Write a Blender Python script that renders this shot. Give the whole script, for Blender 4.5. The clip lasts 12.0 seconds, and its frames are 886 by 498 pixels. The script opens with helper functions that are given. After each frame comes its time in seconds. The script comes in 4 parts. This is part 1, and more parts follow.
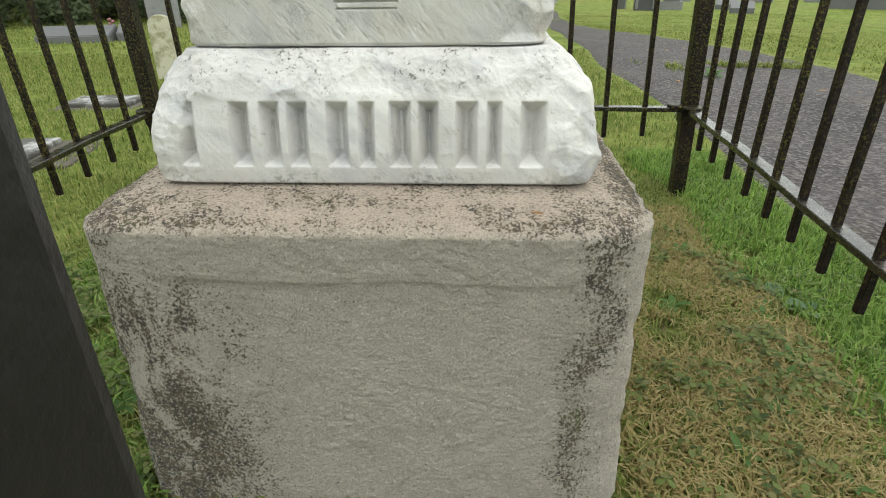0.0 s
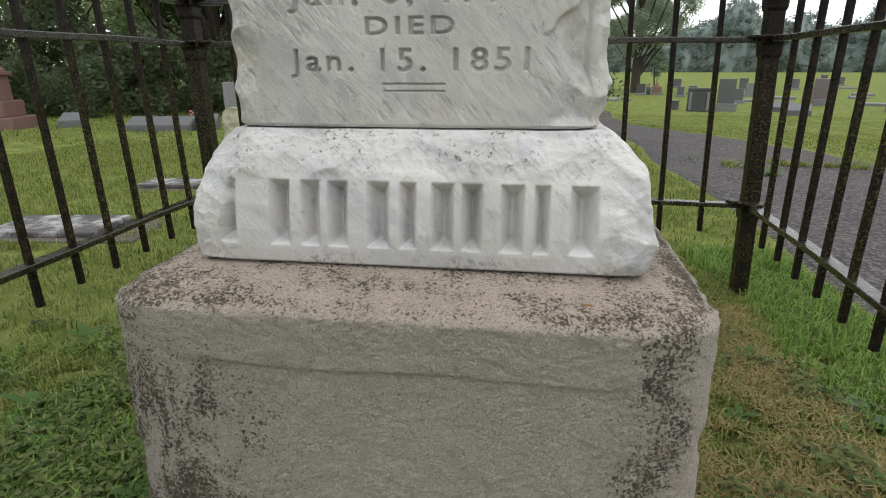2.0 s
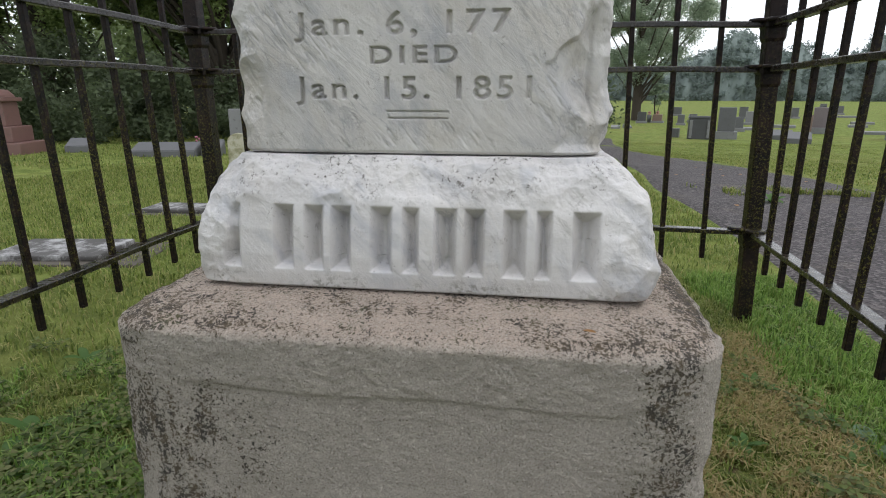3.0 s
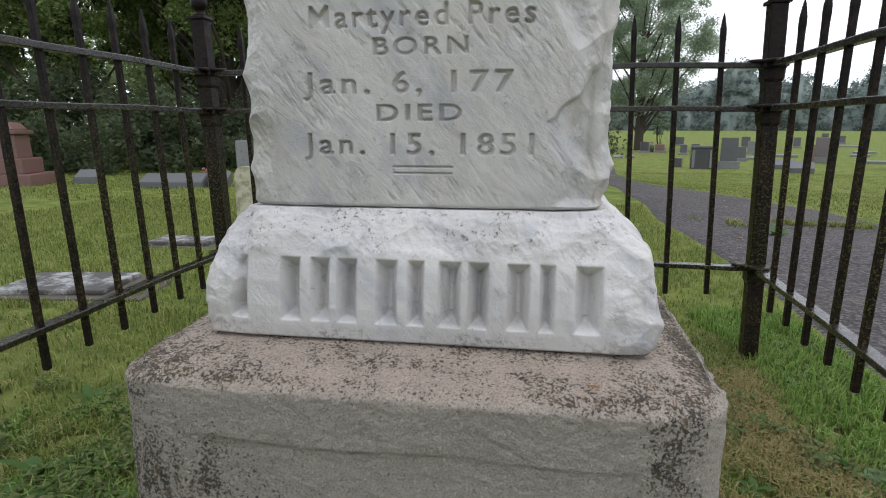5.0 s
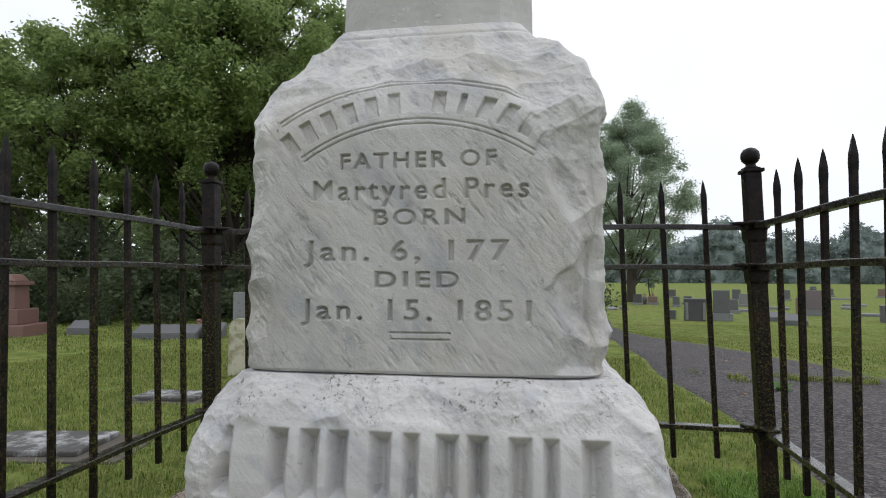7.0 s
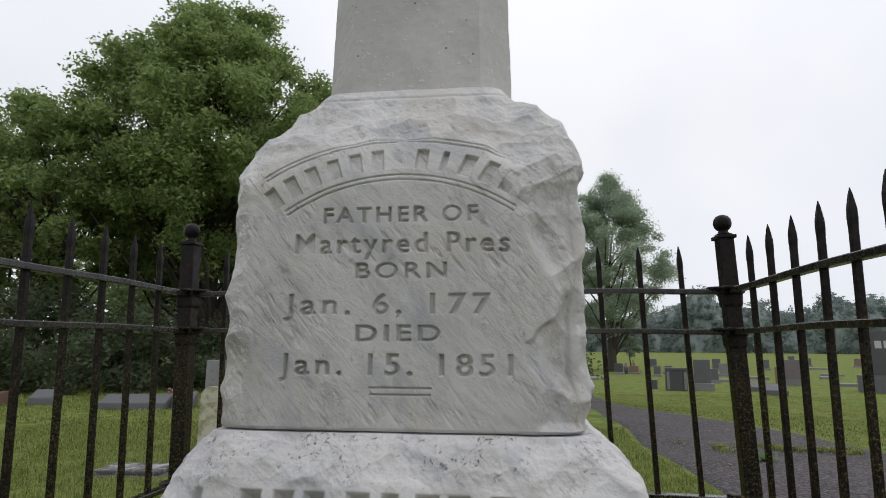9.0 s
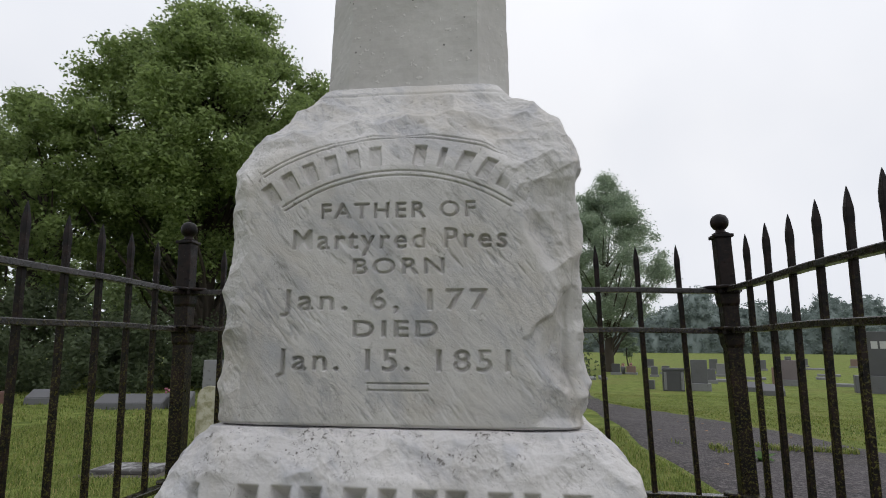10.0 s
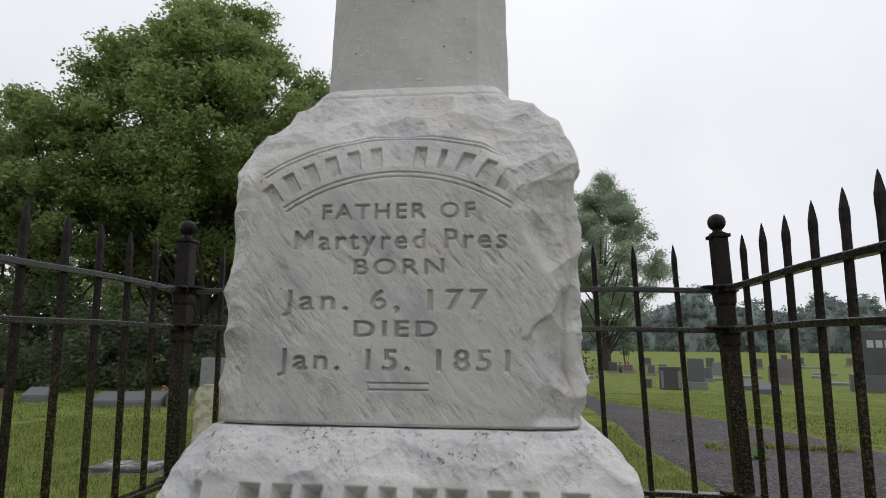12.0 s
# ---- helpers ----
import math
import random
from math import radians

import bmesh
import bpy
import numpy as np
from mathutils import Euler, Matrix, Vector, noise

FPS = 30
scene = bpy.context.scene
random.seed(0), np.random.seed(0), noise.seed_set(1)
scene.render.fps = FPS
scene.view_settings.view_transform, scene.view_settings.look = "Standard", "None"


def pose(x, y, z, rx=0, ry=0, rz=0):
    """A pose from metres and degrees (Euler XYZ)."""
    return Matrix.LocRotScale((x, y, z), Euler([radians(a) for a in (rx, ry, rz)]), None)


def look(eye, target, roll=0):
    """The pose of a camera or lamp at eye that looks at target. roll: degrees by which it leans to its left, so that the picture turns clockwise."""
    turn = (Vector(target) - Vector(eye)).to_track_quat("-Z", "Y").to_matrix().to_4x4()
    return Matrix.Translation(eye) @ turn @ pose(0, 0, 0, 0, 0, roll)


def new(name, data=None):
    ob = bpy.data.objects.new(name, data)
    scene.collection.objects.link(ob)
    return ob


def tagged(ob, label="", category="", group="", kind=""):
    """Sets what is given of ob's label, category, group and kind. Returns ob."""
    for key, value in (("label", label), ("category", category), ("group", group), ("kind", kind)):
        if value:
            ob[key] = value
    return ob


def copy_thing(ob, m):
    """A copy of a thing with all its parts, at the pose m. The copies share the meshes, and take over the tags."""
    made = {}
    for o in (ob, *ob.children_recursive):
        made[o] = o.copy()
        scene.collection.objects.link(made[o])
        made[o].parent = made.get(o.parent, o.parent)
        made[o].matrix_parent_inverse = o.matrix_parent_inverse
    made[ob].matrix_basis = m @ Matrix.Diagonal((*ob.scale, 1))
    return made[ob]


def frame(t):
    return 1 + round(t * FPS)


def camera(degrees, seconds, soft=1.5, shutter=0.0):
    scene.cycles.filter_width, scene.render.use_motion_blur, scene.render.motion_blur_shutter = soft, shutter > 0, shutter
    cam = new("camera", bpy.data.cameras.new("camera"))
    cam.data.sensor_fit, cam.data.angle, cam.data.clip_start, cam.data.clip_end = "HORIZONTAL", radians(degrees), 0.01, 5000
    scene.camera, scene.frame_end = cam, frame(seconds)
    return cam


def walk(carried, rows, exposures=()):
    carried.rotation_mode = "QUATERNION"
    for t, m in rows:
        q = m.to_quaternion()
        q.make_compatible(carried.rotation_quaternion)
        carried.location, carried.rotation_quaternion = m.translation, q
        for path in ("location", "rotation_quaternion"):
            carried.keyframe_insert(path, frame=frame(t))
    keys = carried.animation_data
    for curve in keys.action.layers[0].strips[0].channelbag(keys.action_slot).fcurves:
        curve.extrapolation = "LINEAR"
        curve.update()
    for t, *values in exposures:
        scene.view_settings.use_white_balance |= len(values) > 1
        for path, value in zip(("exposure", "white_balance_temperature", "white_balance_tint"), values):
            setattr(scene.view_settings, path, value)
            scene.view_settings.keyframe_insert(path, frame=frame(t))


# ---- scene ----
cam = camera(75.6, 12.0, soft=1.0)
PATH = [
    (0, (0.005, -0.042, 0.82), (-0.093, 1.746, -0.073), -0.7),
    (0.5, (0.008, -0.005, 0.799), (-0.165, 1.774, -0.099), -0.6),
    (1, (0.011, 0.021, 0.791), (-0.22, 1.814, -0.066), -0.4),
    (1.5, (0.008, 0.011, 0.798), (-0.248, 1.853, 0.063), -0.2),
    (2, (0.011, 0.0, 0.801), (-0.265, 1.886, 0.196), -0.2),
    (2.5, (0.012, -0.003, 0.802), (-0.27, 1.9, 0.255), -0.0),
    (3, (0.011, -0.003, 0.801), (-0.276, 1.907, 0.282), 0.0),
    (5, (0.011, -0.005, 0.83), (-0.294, 1.926, 0.408), -0.1),
    (5.5, (0.01, -0.003, 0.84), (-0.301, 1.944, 0.503), -0.0),
    (6, (0.006, 0.0, 0.849), (-0.303, 1.966, 0.652), 0.1),
    (6.5, (0.006, -0.001, 0.848), (-0.299, 1.975, 0.812), 0.1),
    (7, (0.008, 0.003, 0.847), (-0.289, 1.978, 0.947), 0.1),
    (7.5, (0.007, 0.001, 0.846), (-0.273, 1.971, 1.048), 0.1),
    (9.5, (0.007, 0.001, 0.826), (-0.213, 1.959, 1.168), 0.3),
    (10, (0.007, 0.002, 0.825), (-0.212, 1.961, 1.162), 0.3),
    (10.5, (0.006, 0.002, 0.826), (-0.21, 1.962, 1.158), 0.3),
    (11, (0.003, 0.003, 0.825), (-0.211, 1.963, 1.156), 0.3),
    (11.5, (0.004, 0.004, 0.83), (-0.21, 1.965, 1.16), 0.4),
    (12, (0.005, -0.005, 0.827), (-0.206, 1.956, 1.158), 0.4),
]
EXPOSURES = [(0.0, 0.44, 6750, 1), (0.5, 0.16, 6800, 1), (1.0, 0.09, 6800, 2), (2.5, -0.04, 6400, 10), (5.5, -0.13, 6200, 11), (7.5, -0.37, 6300, 10), (9.5, -0.55, 6350, 12), (12.0, -0.57, 6400, 12)]
walk(cam, [(t, look(eye, target, roll)) for t, eye, target, roll in PATH], EXPOSURES)

# ---- light ----
SUN_UP, SUN_TURN = radians(58), radians(95)
world = bpy.data.worlds.new("overcast")
scene.world = world
world.use_nodes = True
wn, wl = world.node_tree.nodes, world.node_tree.links
sky = wn.new("ShaderNodeTexSky")
sky.sky_type, sky.sun_disc, sky.sun_elevation, sky.sun_rotation = "NISHITA", False, SUN_UP, SUN_TURN
dull = wn.new("ShaderNodeHueSaturation")
dull.inputs["Saturation"].default_value, dull.inputs["Value"].default_value = 0.25, 0.10
cloud = wn.new("ShaderNodeTexNoise")
cloud.inputs["Scale"].default_value, cloud.inputs["Detail"].default_value = 1.6, 4.0
ramp = wn.new("ShaderNodeValToRGB")
ramp.color_ramp.elements[0].position, ramp.color_ramp.elements[0].color = 0.30, (0.79, 0.83, 0.885, 1)
ramp.color_ramp.elements[1].position, ramp.color_ramp.elements[1].color = 0.66, (1.00, 1.01, 1.02, 1)
over = wn.new("ShaderNodeMix")
over.data_type = "RGBA"
over.inputs[0].default_value = 0.88
wl.new(sky.outputs[0], dull.inputs["Color"])
wl.new(cloud.outputs[0], ramp.inputs[0])
wl.new(dull.outputs[0], over.inputs[6])
wl.new(ramp.outputs[0], over.inputs[7])
way, height, rise = wn.new("ShaderNodeTexCoord"), wn.new("ShaderNodeSeparateXYZ"), wn.new("ShaderNodeMapRange")
rise.inputs[1].default_value, rise.inputs[2].default_value = 0.35, 1.0
rise.inputs[3].default_value, rise.inputs[4].default_value = 1.26, 1.7
lift = wn.new("ShaderNodeVectorMath")
lift.operation = "SCALE"
wl.new(way.outputs["Generated"], height.inputs[0])
wl.new(height.outputs[2], rise.inputs[0])
wl.new(over.outputs[2], lift.inputs[0])
wl.new(rise.outputs[0], lift.inputs["Scale"])
wl.new(lift.outputs[0], wn["Background"].inputs[0])
wn["Background"].inputs[1].default_value = 1.12
sun = new("sun", bpy.data.lights.new("sun", "SUN"))
sun.data.energy, sun.data.angle, sun.data.color = 0.7, radians(40), (1.0, 0.97, 0.92)
sun.matrix_world = look((4 * math.sin(SUN_TURN), 4 * math.cos(SUN_TURN), 8), (0, 0, 0))

# ---- materials ----
def mat(name):
    m = bpy.data.materials.new(name)
    m.use_nodes = True
    return m, m.node_tree.nodes, m.node_tree.links, m.node_tree.nodes["Principled BSDF"]


def add(n, kind, **inputs):
    node = n.new(kind)
    for key, value in inputs.items():
        node.inputs[key.replace("_", " ")].default_value = value
    return node


def coords(n, l, scale=(1, 1, 1), turn=(0, 0, 0), kind="Object"):
    tc, mp = n.new("ShaderNodeTexCoord"), n.new("ShaderNodeMapping")
    mp.inputs["Scale"].default_value, mp.inputs["Rotation"].default_value = scale, turn
    l.new(tc.outputs[kind], mp.inputs["Vector"])
    return mp.outputs[0]


def noise_tex(n, l, vec, scale, detail=4.0, rough=0.55, warp=0.0):
    node = add(n, "ShaderNodeTexNoise", Scale=scale, Detail=detail, Roughness=rough, Distortion=warp)
    l.new(vec, node.inputs["Vector"])
    return node.outputs[0]


def ramp_of(n, l, fac, stops):
    node = n.new("ShaderNodeValToRGB")
    el = node.color_ramp.elements
    while len(el) < len(stops):
        el.new(0.5)
    for e, (p, c) in zip(el, stops):
        e.position, e.color = p, (*c, 1) if len(c) == 3 else c
    l.new(fac, node.inputs[0])
    return node.outputs[0]


def grey(a):
    return (a, a, a)


def blend(n, l, fac, a, b, mode="MIX"):
    node = n.new("ShaderNodeMix")
    node.data_type, node.blend_type = "RGBA", mode
    for k, v in ((0, fac), (6, a), (7, b)):
        if isinstance(v, (int, float)):
            node.inputs[k].default_value = v
        elif isinstance(v, tuple):
            node.inputs[k].default_value = (*v, 1)
        else:
            l.new(v, node.inputs[k])
    return node.outputs[2]


def times(n, l, a, b, op="MULTIPLY"):
    node = n.new("ShaderNodeMath")
    node.operation = op
    for k, v in ((0, a), (1, b)):
        if isinstance(v, (int, float)):
            node.inputs[k].default_value = v
        else:
            l.new(v, node.inputs[k])
    return node.outputs[0]


def bump(n, l, b, height, strength=0.4, distance=0.002, after=None):
    node = add(n, "ShaderNodeBump", Strength=strength, Distance=distance)
    l.new(height, node.inputs["Height"])
    if after is not None:
        l.new(after, node.inputs["Normal"])
    l.new(node.outputs[0], b.inputs["Normal"])
    return node.outputs[0]


def height_mask(n, l, low, high):
    """Rises from 0 to 1 between two heights of the object."""
    tc, sp, mr = n.new("ShaderNodeTexCoord"), n.new("ShaderNodeSeparateXYZ"), n.new("ShaderNodeMapRange")
    l.new(tc.outputs["Object"], sp.inputs[0])
    l.new(sp.outputs[2], mr.inputs[0])
    mr.inputs[1].default_value, mr.inputs[2].default_value = low, high
    return mr.outputs[0]


def slanted(n, l, turn, scale):
    """Coordinates turned about y first and stretched after, for grain that runs aslant."""
    tc, a, b = n.new("ShaderNodeTexCoord"), n.new("ShaderNodeMapping"), n.new("ShaderNodeMapping")
    a.inputs["Rotation"].default_value, b.inputs["Scale"].default_value = (0, radians(turn), 0), scale
    l.new(tc.outputs["Object"], a.inputs["Vector"])
    l.new(a.outputs[0], b.inputs["Vector"])
    return b.outputs[0]


def marble_mat(name, base, vein, specks=0.0, veins=0.6, stain=0.4, grain=0.5):
    m, n, l, b = mat(name)
    v = coords(n, l)
    diag = slanted(n, l, 42, (1.0, 1.0, 0.22))
    wide = slanted(n, l, 36, (1.0, 1.0, 0.45))
    big = noise_tex(n, l, v, 7, 5, 0.6, 0.3)
    col = blend(n, l, ramp_of(n, l, big, [(0.36, grey(0)), (0.66, grey(1))]), tuple(1.07 * c for c in base), tuple(0.86 * c for c in base))
    # soft blue-grey clouds, then finer veins, all aslant
    cloud_vein = noise_tex(n, l, wide, 16, 7, 0.62, 0.9)
    col = blend(n, l, times(n, l, ramp_of(n, l, cloud_vein, [(0.50, grey(0)), (0.68, grey(1))]), veins), col, vein)
    fine_vein = ramp_of(n, l, noise_tex(n, l, diag, 30, 7, 0.62, 0.7), [(0.475, grey(0)), (0.5, grey(1)), (0.525, grey(0))])
    fine_vein = times(n, l, fine_vein, ramp_of(n, l, noise_tex(n, l, v, 9, 3), [(0.46, grey(0)), (0.62, grey(1))]))
    col = blend(n, l, times(n, l, fine_vein, veins * 0.7), col, tuple(0.72 * c for c in vein))
    # warm weathering film
    warm = noise_tex(n, l, slanted(n, l, 40, (1.0, 1.0, 0.6)), 9, 6, 0.66, 0.6)
    col = blend(n, l, times(n, l, ramp_of(n, l, warm, [(0.47, grey(0)), (0.66, grey(1))]), stain), col, (0.47, 0.41, 0.32))
    # soot caught in the eroded grain
    pits = ramp_of(n, l, noise_tex(n, l, diag, 115, 6, 0.7, 0.2), [(0.55, grey(0)), (0.66, grey(1))])
    pits = times(n, l, pits, ramp_of(n, l, noise_tex(n, l, v, 15, 5, 0.65), [(0.44, grey(0)), (0.62, grey(1))]))
    col = blend(n, l, times(n, l, pits, grain * 0.7), col, (0.20, 0.19, 0.165))
    dots = ramp_of(n, l, noise_tex(n, l, v, 260, 3, 0.6), [(0.70, grey(0)), (0.735, grey(1))])
    col = blend(n, l, times(n, l, dots, 0.7), col, (0.11, 0.10, 0.08))
    flecks = times(n, l, ramp_of(n, l, noise_tex(n, l, v, 135, 6, 0.75, 0.6), [(0.585, grey(0)), (0.625, grey(1))]), ramp_of(n, l, noise_tex(n, l, v, 22, 4, 0.7), [(0.53, grey(0)), (0.64, grey(1))]))
    col = blend(n, l, times(n, l, flecks, grain * 0.75), col, (0.15, 0.135, 0.105))
    # hairline cracks
    crack = ramp_of(n, l, noise_tex(n, l, v, 15, 8, 0.62, 1.2), [(0.494, grey(0)), (0.5, grey(1)), (0.506, grey(0))])
    crack = times(n, l, crack, ramp_of(n, l, noise_tex(n, l, v, 6, 2), [(0.52, grey(0)), (0.60, grey(1))]))
    col = blend(n, l, times(n, l, crack, 0.5), col, (0.16, 0.145, 0.12))
    if specks:
        crust = noise_tex(n, l, v, 170, 5, 0.74, 0.4)
        spot = times(n, l, ramp_of(n, l, crust, [(0.55, grey(0)), (0.585, grey(1))]), ramp_of(n, l, noise_tex(n, l, v, 30, 4, 0.7), [(0.50, grey(0)), (0.60, grey(1))]))
        spot = times(n, l, spot, height_mask(n, l, 0.675, 0.712))
        col = blend(n, l, times(n, l, spot, specks), col, (0.06, 0.05, 0.035))
        foot = times(n, l, 1.0, height_mask(n, l, 0.592, 0.612), "SUBTRACT")
        mould = times(n, l, ramp_of(n, l, noise_tex(n, l, v, 130, 6, 0.72), [(0.50, grey(0)), (0.60, grey(1))]), ramp_of(n, l, noise_tex(n, l, v, 10, 3), [(0.46, grey(0)), (0.58, grey(1))]))
        col = blend(n, l, times(n, l, times(n, l, mould, foot), 0.6), col, (0.16, 0.15, 0.12))
    l.new(col, b.inputs["Base Color"])
    b.inputs["Roughness"].default_value = 0.55
    h = bump(n, l, b, noise_tex(n, l, diag, 48, 7, 0.7, 0.8), grain * 0.7, 0.0040)
    h = bump(n, l, b, noise_tex(n, l, v, 120, 5, 0.65), 0.35, 0.0022, h)
    bump(n, l, b, noise_tex(n, l, v, 380, 4, 0.65), 0.5, 0.0011, h)
    return m


MARBLE = marble_mat("weathered_marble", (0.56, 0.541, 0.527), (0.32, 0.325, 0.355), 0.0, 0.75, 0.4, 0.9)


def shaft_mat():
    """Smooth old grey stone with small dark pits and pale raised grains."""
    m, n, l, b = mat("grey_shaft_stone")
    v = coords(n, l)
    col = blend(n, l, ramp_of(n, l, noise_tex(n, l, v, 8, 5, 0.6, 0.3), [(0.36, grey(0)), (0.64, grey(1))]), (0.50, 0.485, 0.465), (0.41, 0.395, 0.375))
    col = blend(n, l, times(n, l, ramp_of(n, l, noise_tex(n, l, v, 45, 5, 0.65), [(0.5, grey(0)), (0.68, grey(1))]), 0.3), col, (0.34, 0.32, 0.29))
    grains = ramp_of(n, l, noise_tex(n, l, v, 120, 2, 0.5), [(0.66, grey(0)), (0.72, grey(1))])
    col = blend(n, l, times(n, l, grains, 0.4), col, (0.62, 0.60, 0.57))
    pits = add(n, "ShaderNodeTexVoronoi", Scale=55.0)
    l.new(v, pits.inputs["Vector"])
    hole = times(n, l, ramp_of(n, l, pits.outputs[0], [(0.07, grey(1)), (0.11, grey(0))]), ramp_of(n, l, noise_tex(n, l, v, 11, 3), [(0.52, grey(0)), (0.58, grey(1))]))
    col = blend(n, l, times(n, l, hole, 0.85), col, (0.05, 0.045, 0.04))
    l.new(col, b.inputs["Base Color"])
    b.inputs["Roughness"].default_value = 0.7
    h = bump(n, l, b, noise_tex(n, l, v, 60, 5, 0.6), 0.35, 0.0025)
    bump(n, l, b, grains, 0.5, 0.0015, h)
    return m


SHAFT_STONE = shaft_mat()
MARBLE_BASE = marble_mat("white_marble", (0.625, 0.605, 0.60), (0.36, 0.37, 0.415), 0.95, 0.72, 0.22, 0.7)


def ranged(n, l, value, a, b):
    """0 at a, 1 at b, clamped."""
    mr = n.new("ShaderNodeMapRange")
    l.new(value, mr.inputs[0])
    mr.inputs[1].default_value, mr.inputs[2].default_value = a, b
    return mr.outputs[0]


def limestone_mat():
    m, n, l, b = mat("lichened_limestone")
    v = coords(n, l)
    tc, sp = n.new("ShaderNodeTexCoord"), n.new("ShaderNodeSeparateXYZ")
    l.new(tc.outputs["Object"], sp.inputs[0])
    wander = times(n, l, noise_tex(n, l, v, 9, 4, 0.65), 0.5, "SUBTRACT")
    x = times(n, l, sp.outputs[0], times(n, l, wander, 0.16), "ADD")
    up = height_mask(n, l, 0.550, 0.562)
    side_face = times(n, l, 1.0, up, "SUBTRACT")
    grit = noise_tex(n, l, v, 420, 4, 0.7)
    big = noise_tex(n, l, v, 5, 5, 0.6)
    col = blend(n, l, big, (0.475, 0.425, 0.37), (0.60, 0.54, 0.475))
    col = blend(n, l, up, col, (0.63, 0.51, 0.42))
    col = blend(n, l, times(n, l, ramp_of(n, l, noise_tex(n, l, v, 30, 6, 0.7), [(0.42, grey(0)), (0.68, grey(1))]), 0.30), col, (0.34, 0.30, 0.26))
    col = blend(n, l, times(n, l, ramp_of(n, l, grit, [(0.48, grey(0)), (0.64, grey(1))]), 0.6), col, (0.23, 0.20, 0.17))
    col = blend(n, l, times(n, l, ramp_of(n, l, noise_tex(n, l, v, 330, 3, 0.6), [(0.57, grey(0)), (0.66, grey(1))]), 0.6), col, (0.74, 0.68, 0.61))
    # black lichen: down one corner, in a streak by the other, and along the upper arris
    patch = ramp_of(n, l, noise_tex(n, l, coords(n, l, (1.0, 1.0, 0.6)), 15, 6, 0.72, 0.6), [(0.35, grey(0)), (0.53, grey(1))])
    left = times(n, l, ranged(n, l, x, -0.22, -0.36), ranged(n, l, sp.outputs[2], 0.56, 0.44))
    arris = times(n, l, ranged(n, l, x, -0.36, -0.44), 0.75)
    streak = n.new("ShaderNodeMath")
    streak.operation = "ABSOLUTE"
    l.new(times(n, l, x, 0.150, "SUBTRACT"), streak.inputs[0])
    right = times(n, l, ranged(n, l, streak.outputs[0], 0.045, 0.010), 0.8)
    face_zone = times(n, l, times(n, l, left, arris, "MAXIMUM"), right, "MAXIMUM")
    face_zone = times(n, l, times(n, l, times(n, l, face_zone, patch), side_face), 0.94)
    far_side = ranged(n, l, times(n, l, sp.outputs[1], times(n, l, wander, 0.1), "ADD"), 0.60, 0.70)
    edge = times(n, l, height_mask(n, l, 0.546, 0.556), times(n, l, 1.0, height_mask(n, l, 0.566, 0.574), "SUBTRACT"))
    corner = times(n, l, ranged(n, l, x, 0.02, 0.16), times(n, l, ranged(n, l, x, -0.26, -0.38), 0.6), "MAXIMUM")
    top_patch = ramp_of(n, l, noise_tex(n, l, v, 22, 5, 0.7), [(0.38, grey(0)), (0.60, grey(1))])
    top_zone = times(n, l, times(n, l, times(n, l, top_patch, 0.58), 0.10, "ADD"), times(n, l, times(n, l, edge, corner), 0.55), "ADD")
    zone = times(n, l, face_zone, times(n, l, top_zone, up), "ADD")
    zone = times(n, l, zone, times(n, l, times(n, l, far_side, side_face), 0.35), "ADD")
    crust = noise_tex(n, l, v, 250, 6, 0.76, 0.5)
    thick = times(n, l, crust, times(n, l, zone, 0.20), "ADD")
    mask = ramp_of(n, l, thick, [(0.622, grey(0)), (0.648, grey(1))])
    tint = blend(n, l, ramp_of(n, l, noise_tex(n, l, v, 60, 3), [(0.4, grey(0)), (0.6, grey(1))]), (0.030, 0.026, 0.021), (0.115, 0.080, 0.042))
    col = blend(n, l, times(n, l, mask, 0.92), col, tint)
    film = times(n, l, zone, times(n, l, noise_tex(n, l, v, 60, 5, 0.7), 0.30))
    col = blend(n, l, film, col, (0.15, 0.14, 0.12))
    moss = ramp_of(n, l, noise_tex(n, l, v, 8, 5, 0.7, 0.3), [(0.60, grey(0)), (0.70, grey(1))])
    col = blend(n, l, times(n, l, times(n, l, moss, mask), 0.7), col, (0.10, 0.12, 0.03))
    l.new(col, b.inputs["Base Color"])
    b.inputs["Roughness"].default_value = 0.92
    h = bump(n, l, b, noise_tex(n, l, coords(n, l, (1, 1, 1.3)), 230, 5, 0.70), 0.9, 0.0070)
    h = bump(n, l, b, grit, 0.9, 0.0032, h)
    bump(n, l, b, mask, 0.4, 0.0012, h)
    return m


LIMESTONE = limestone_mat()


def plain_stone(name, a, c, scale=30.0, rough=0.8, spot=(0.06, 0.06, 0.05), amount=0.5, start=0.55):
    m, n, l, b = mat(name)
    v = coords(n, l)
    col = blend(n, l, noise_tex(n, l, v, scale * 0.15, 5, 0.6), a, c)
    col = blend(n, l, times(n, l, ramp_of(n, l, noise_tex(n, l, v, scale, 6, 0.7), [(start, grey(0)), (start + 0.13, grey(1))]), amount), col, spot)
    l.new(col, b.inputs["Base Color"])
    b.inputs["Roughness"].default_value = rough
    bump(n, l, b, noise_tex(n, l, v, scale * 2, 5, 0.6), 0.4, 0.004)
    return m


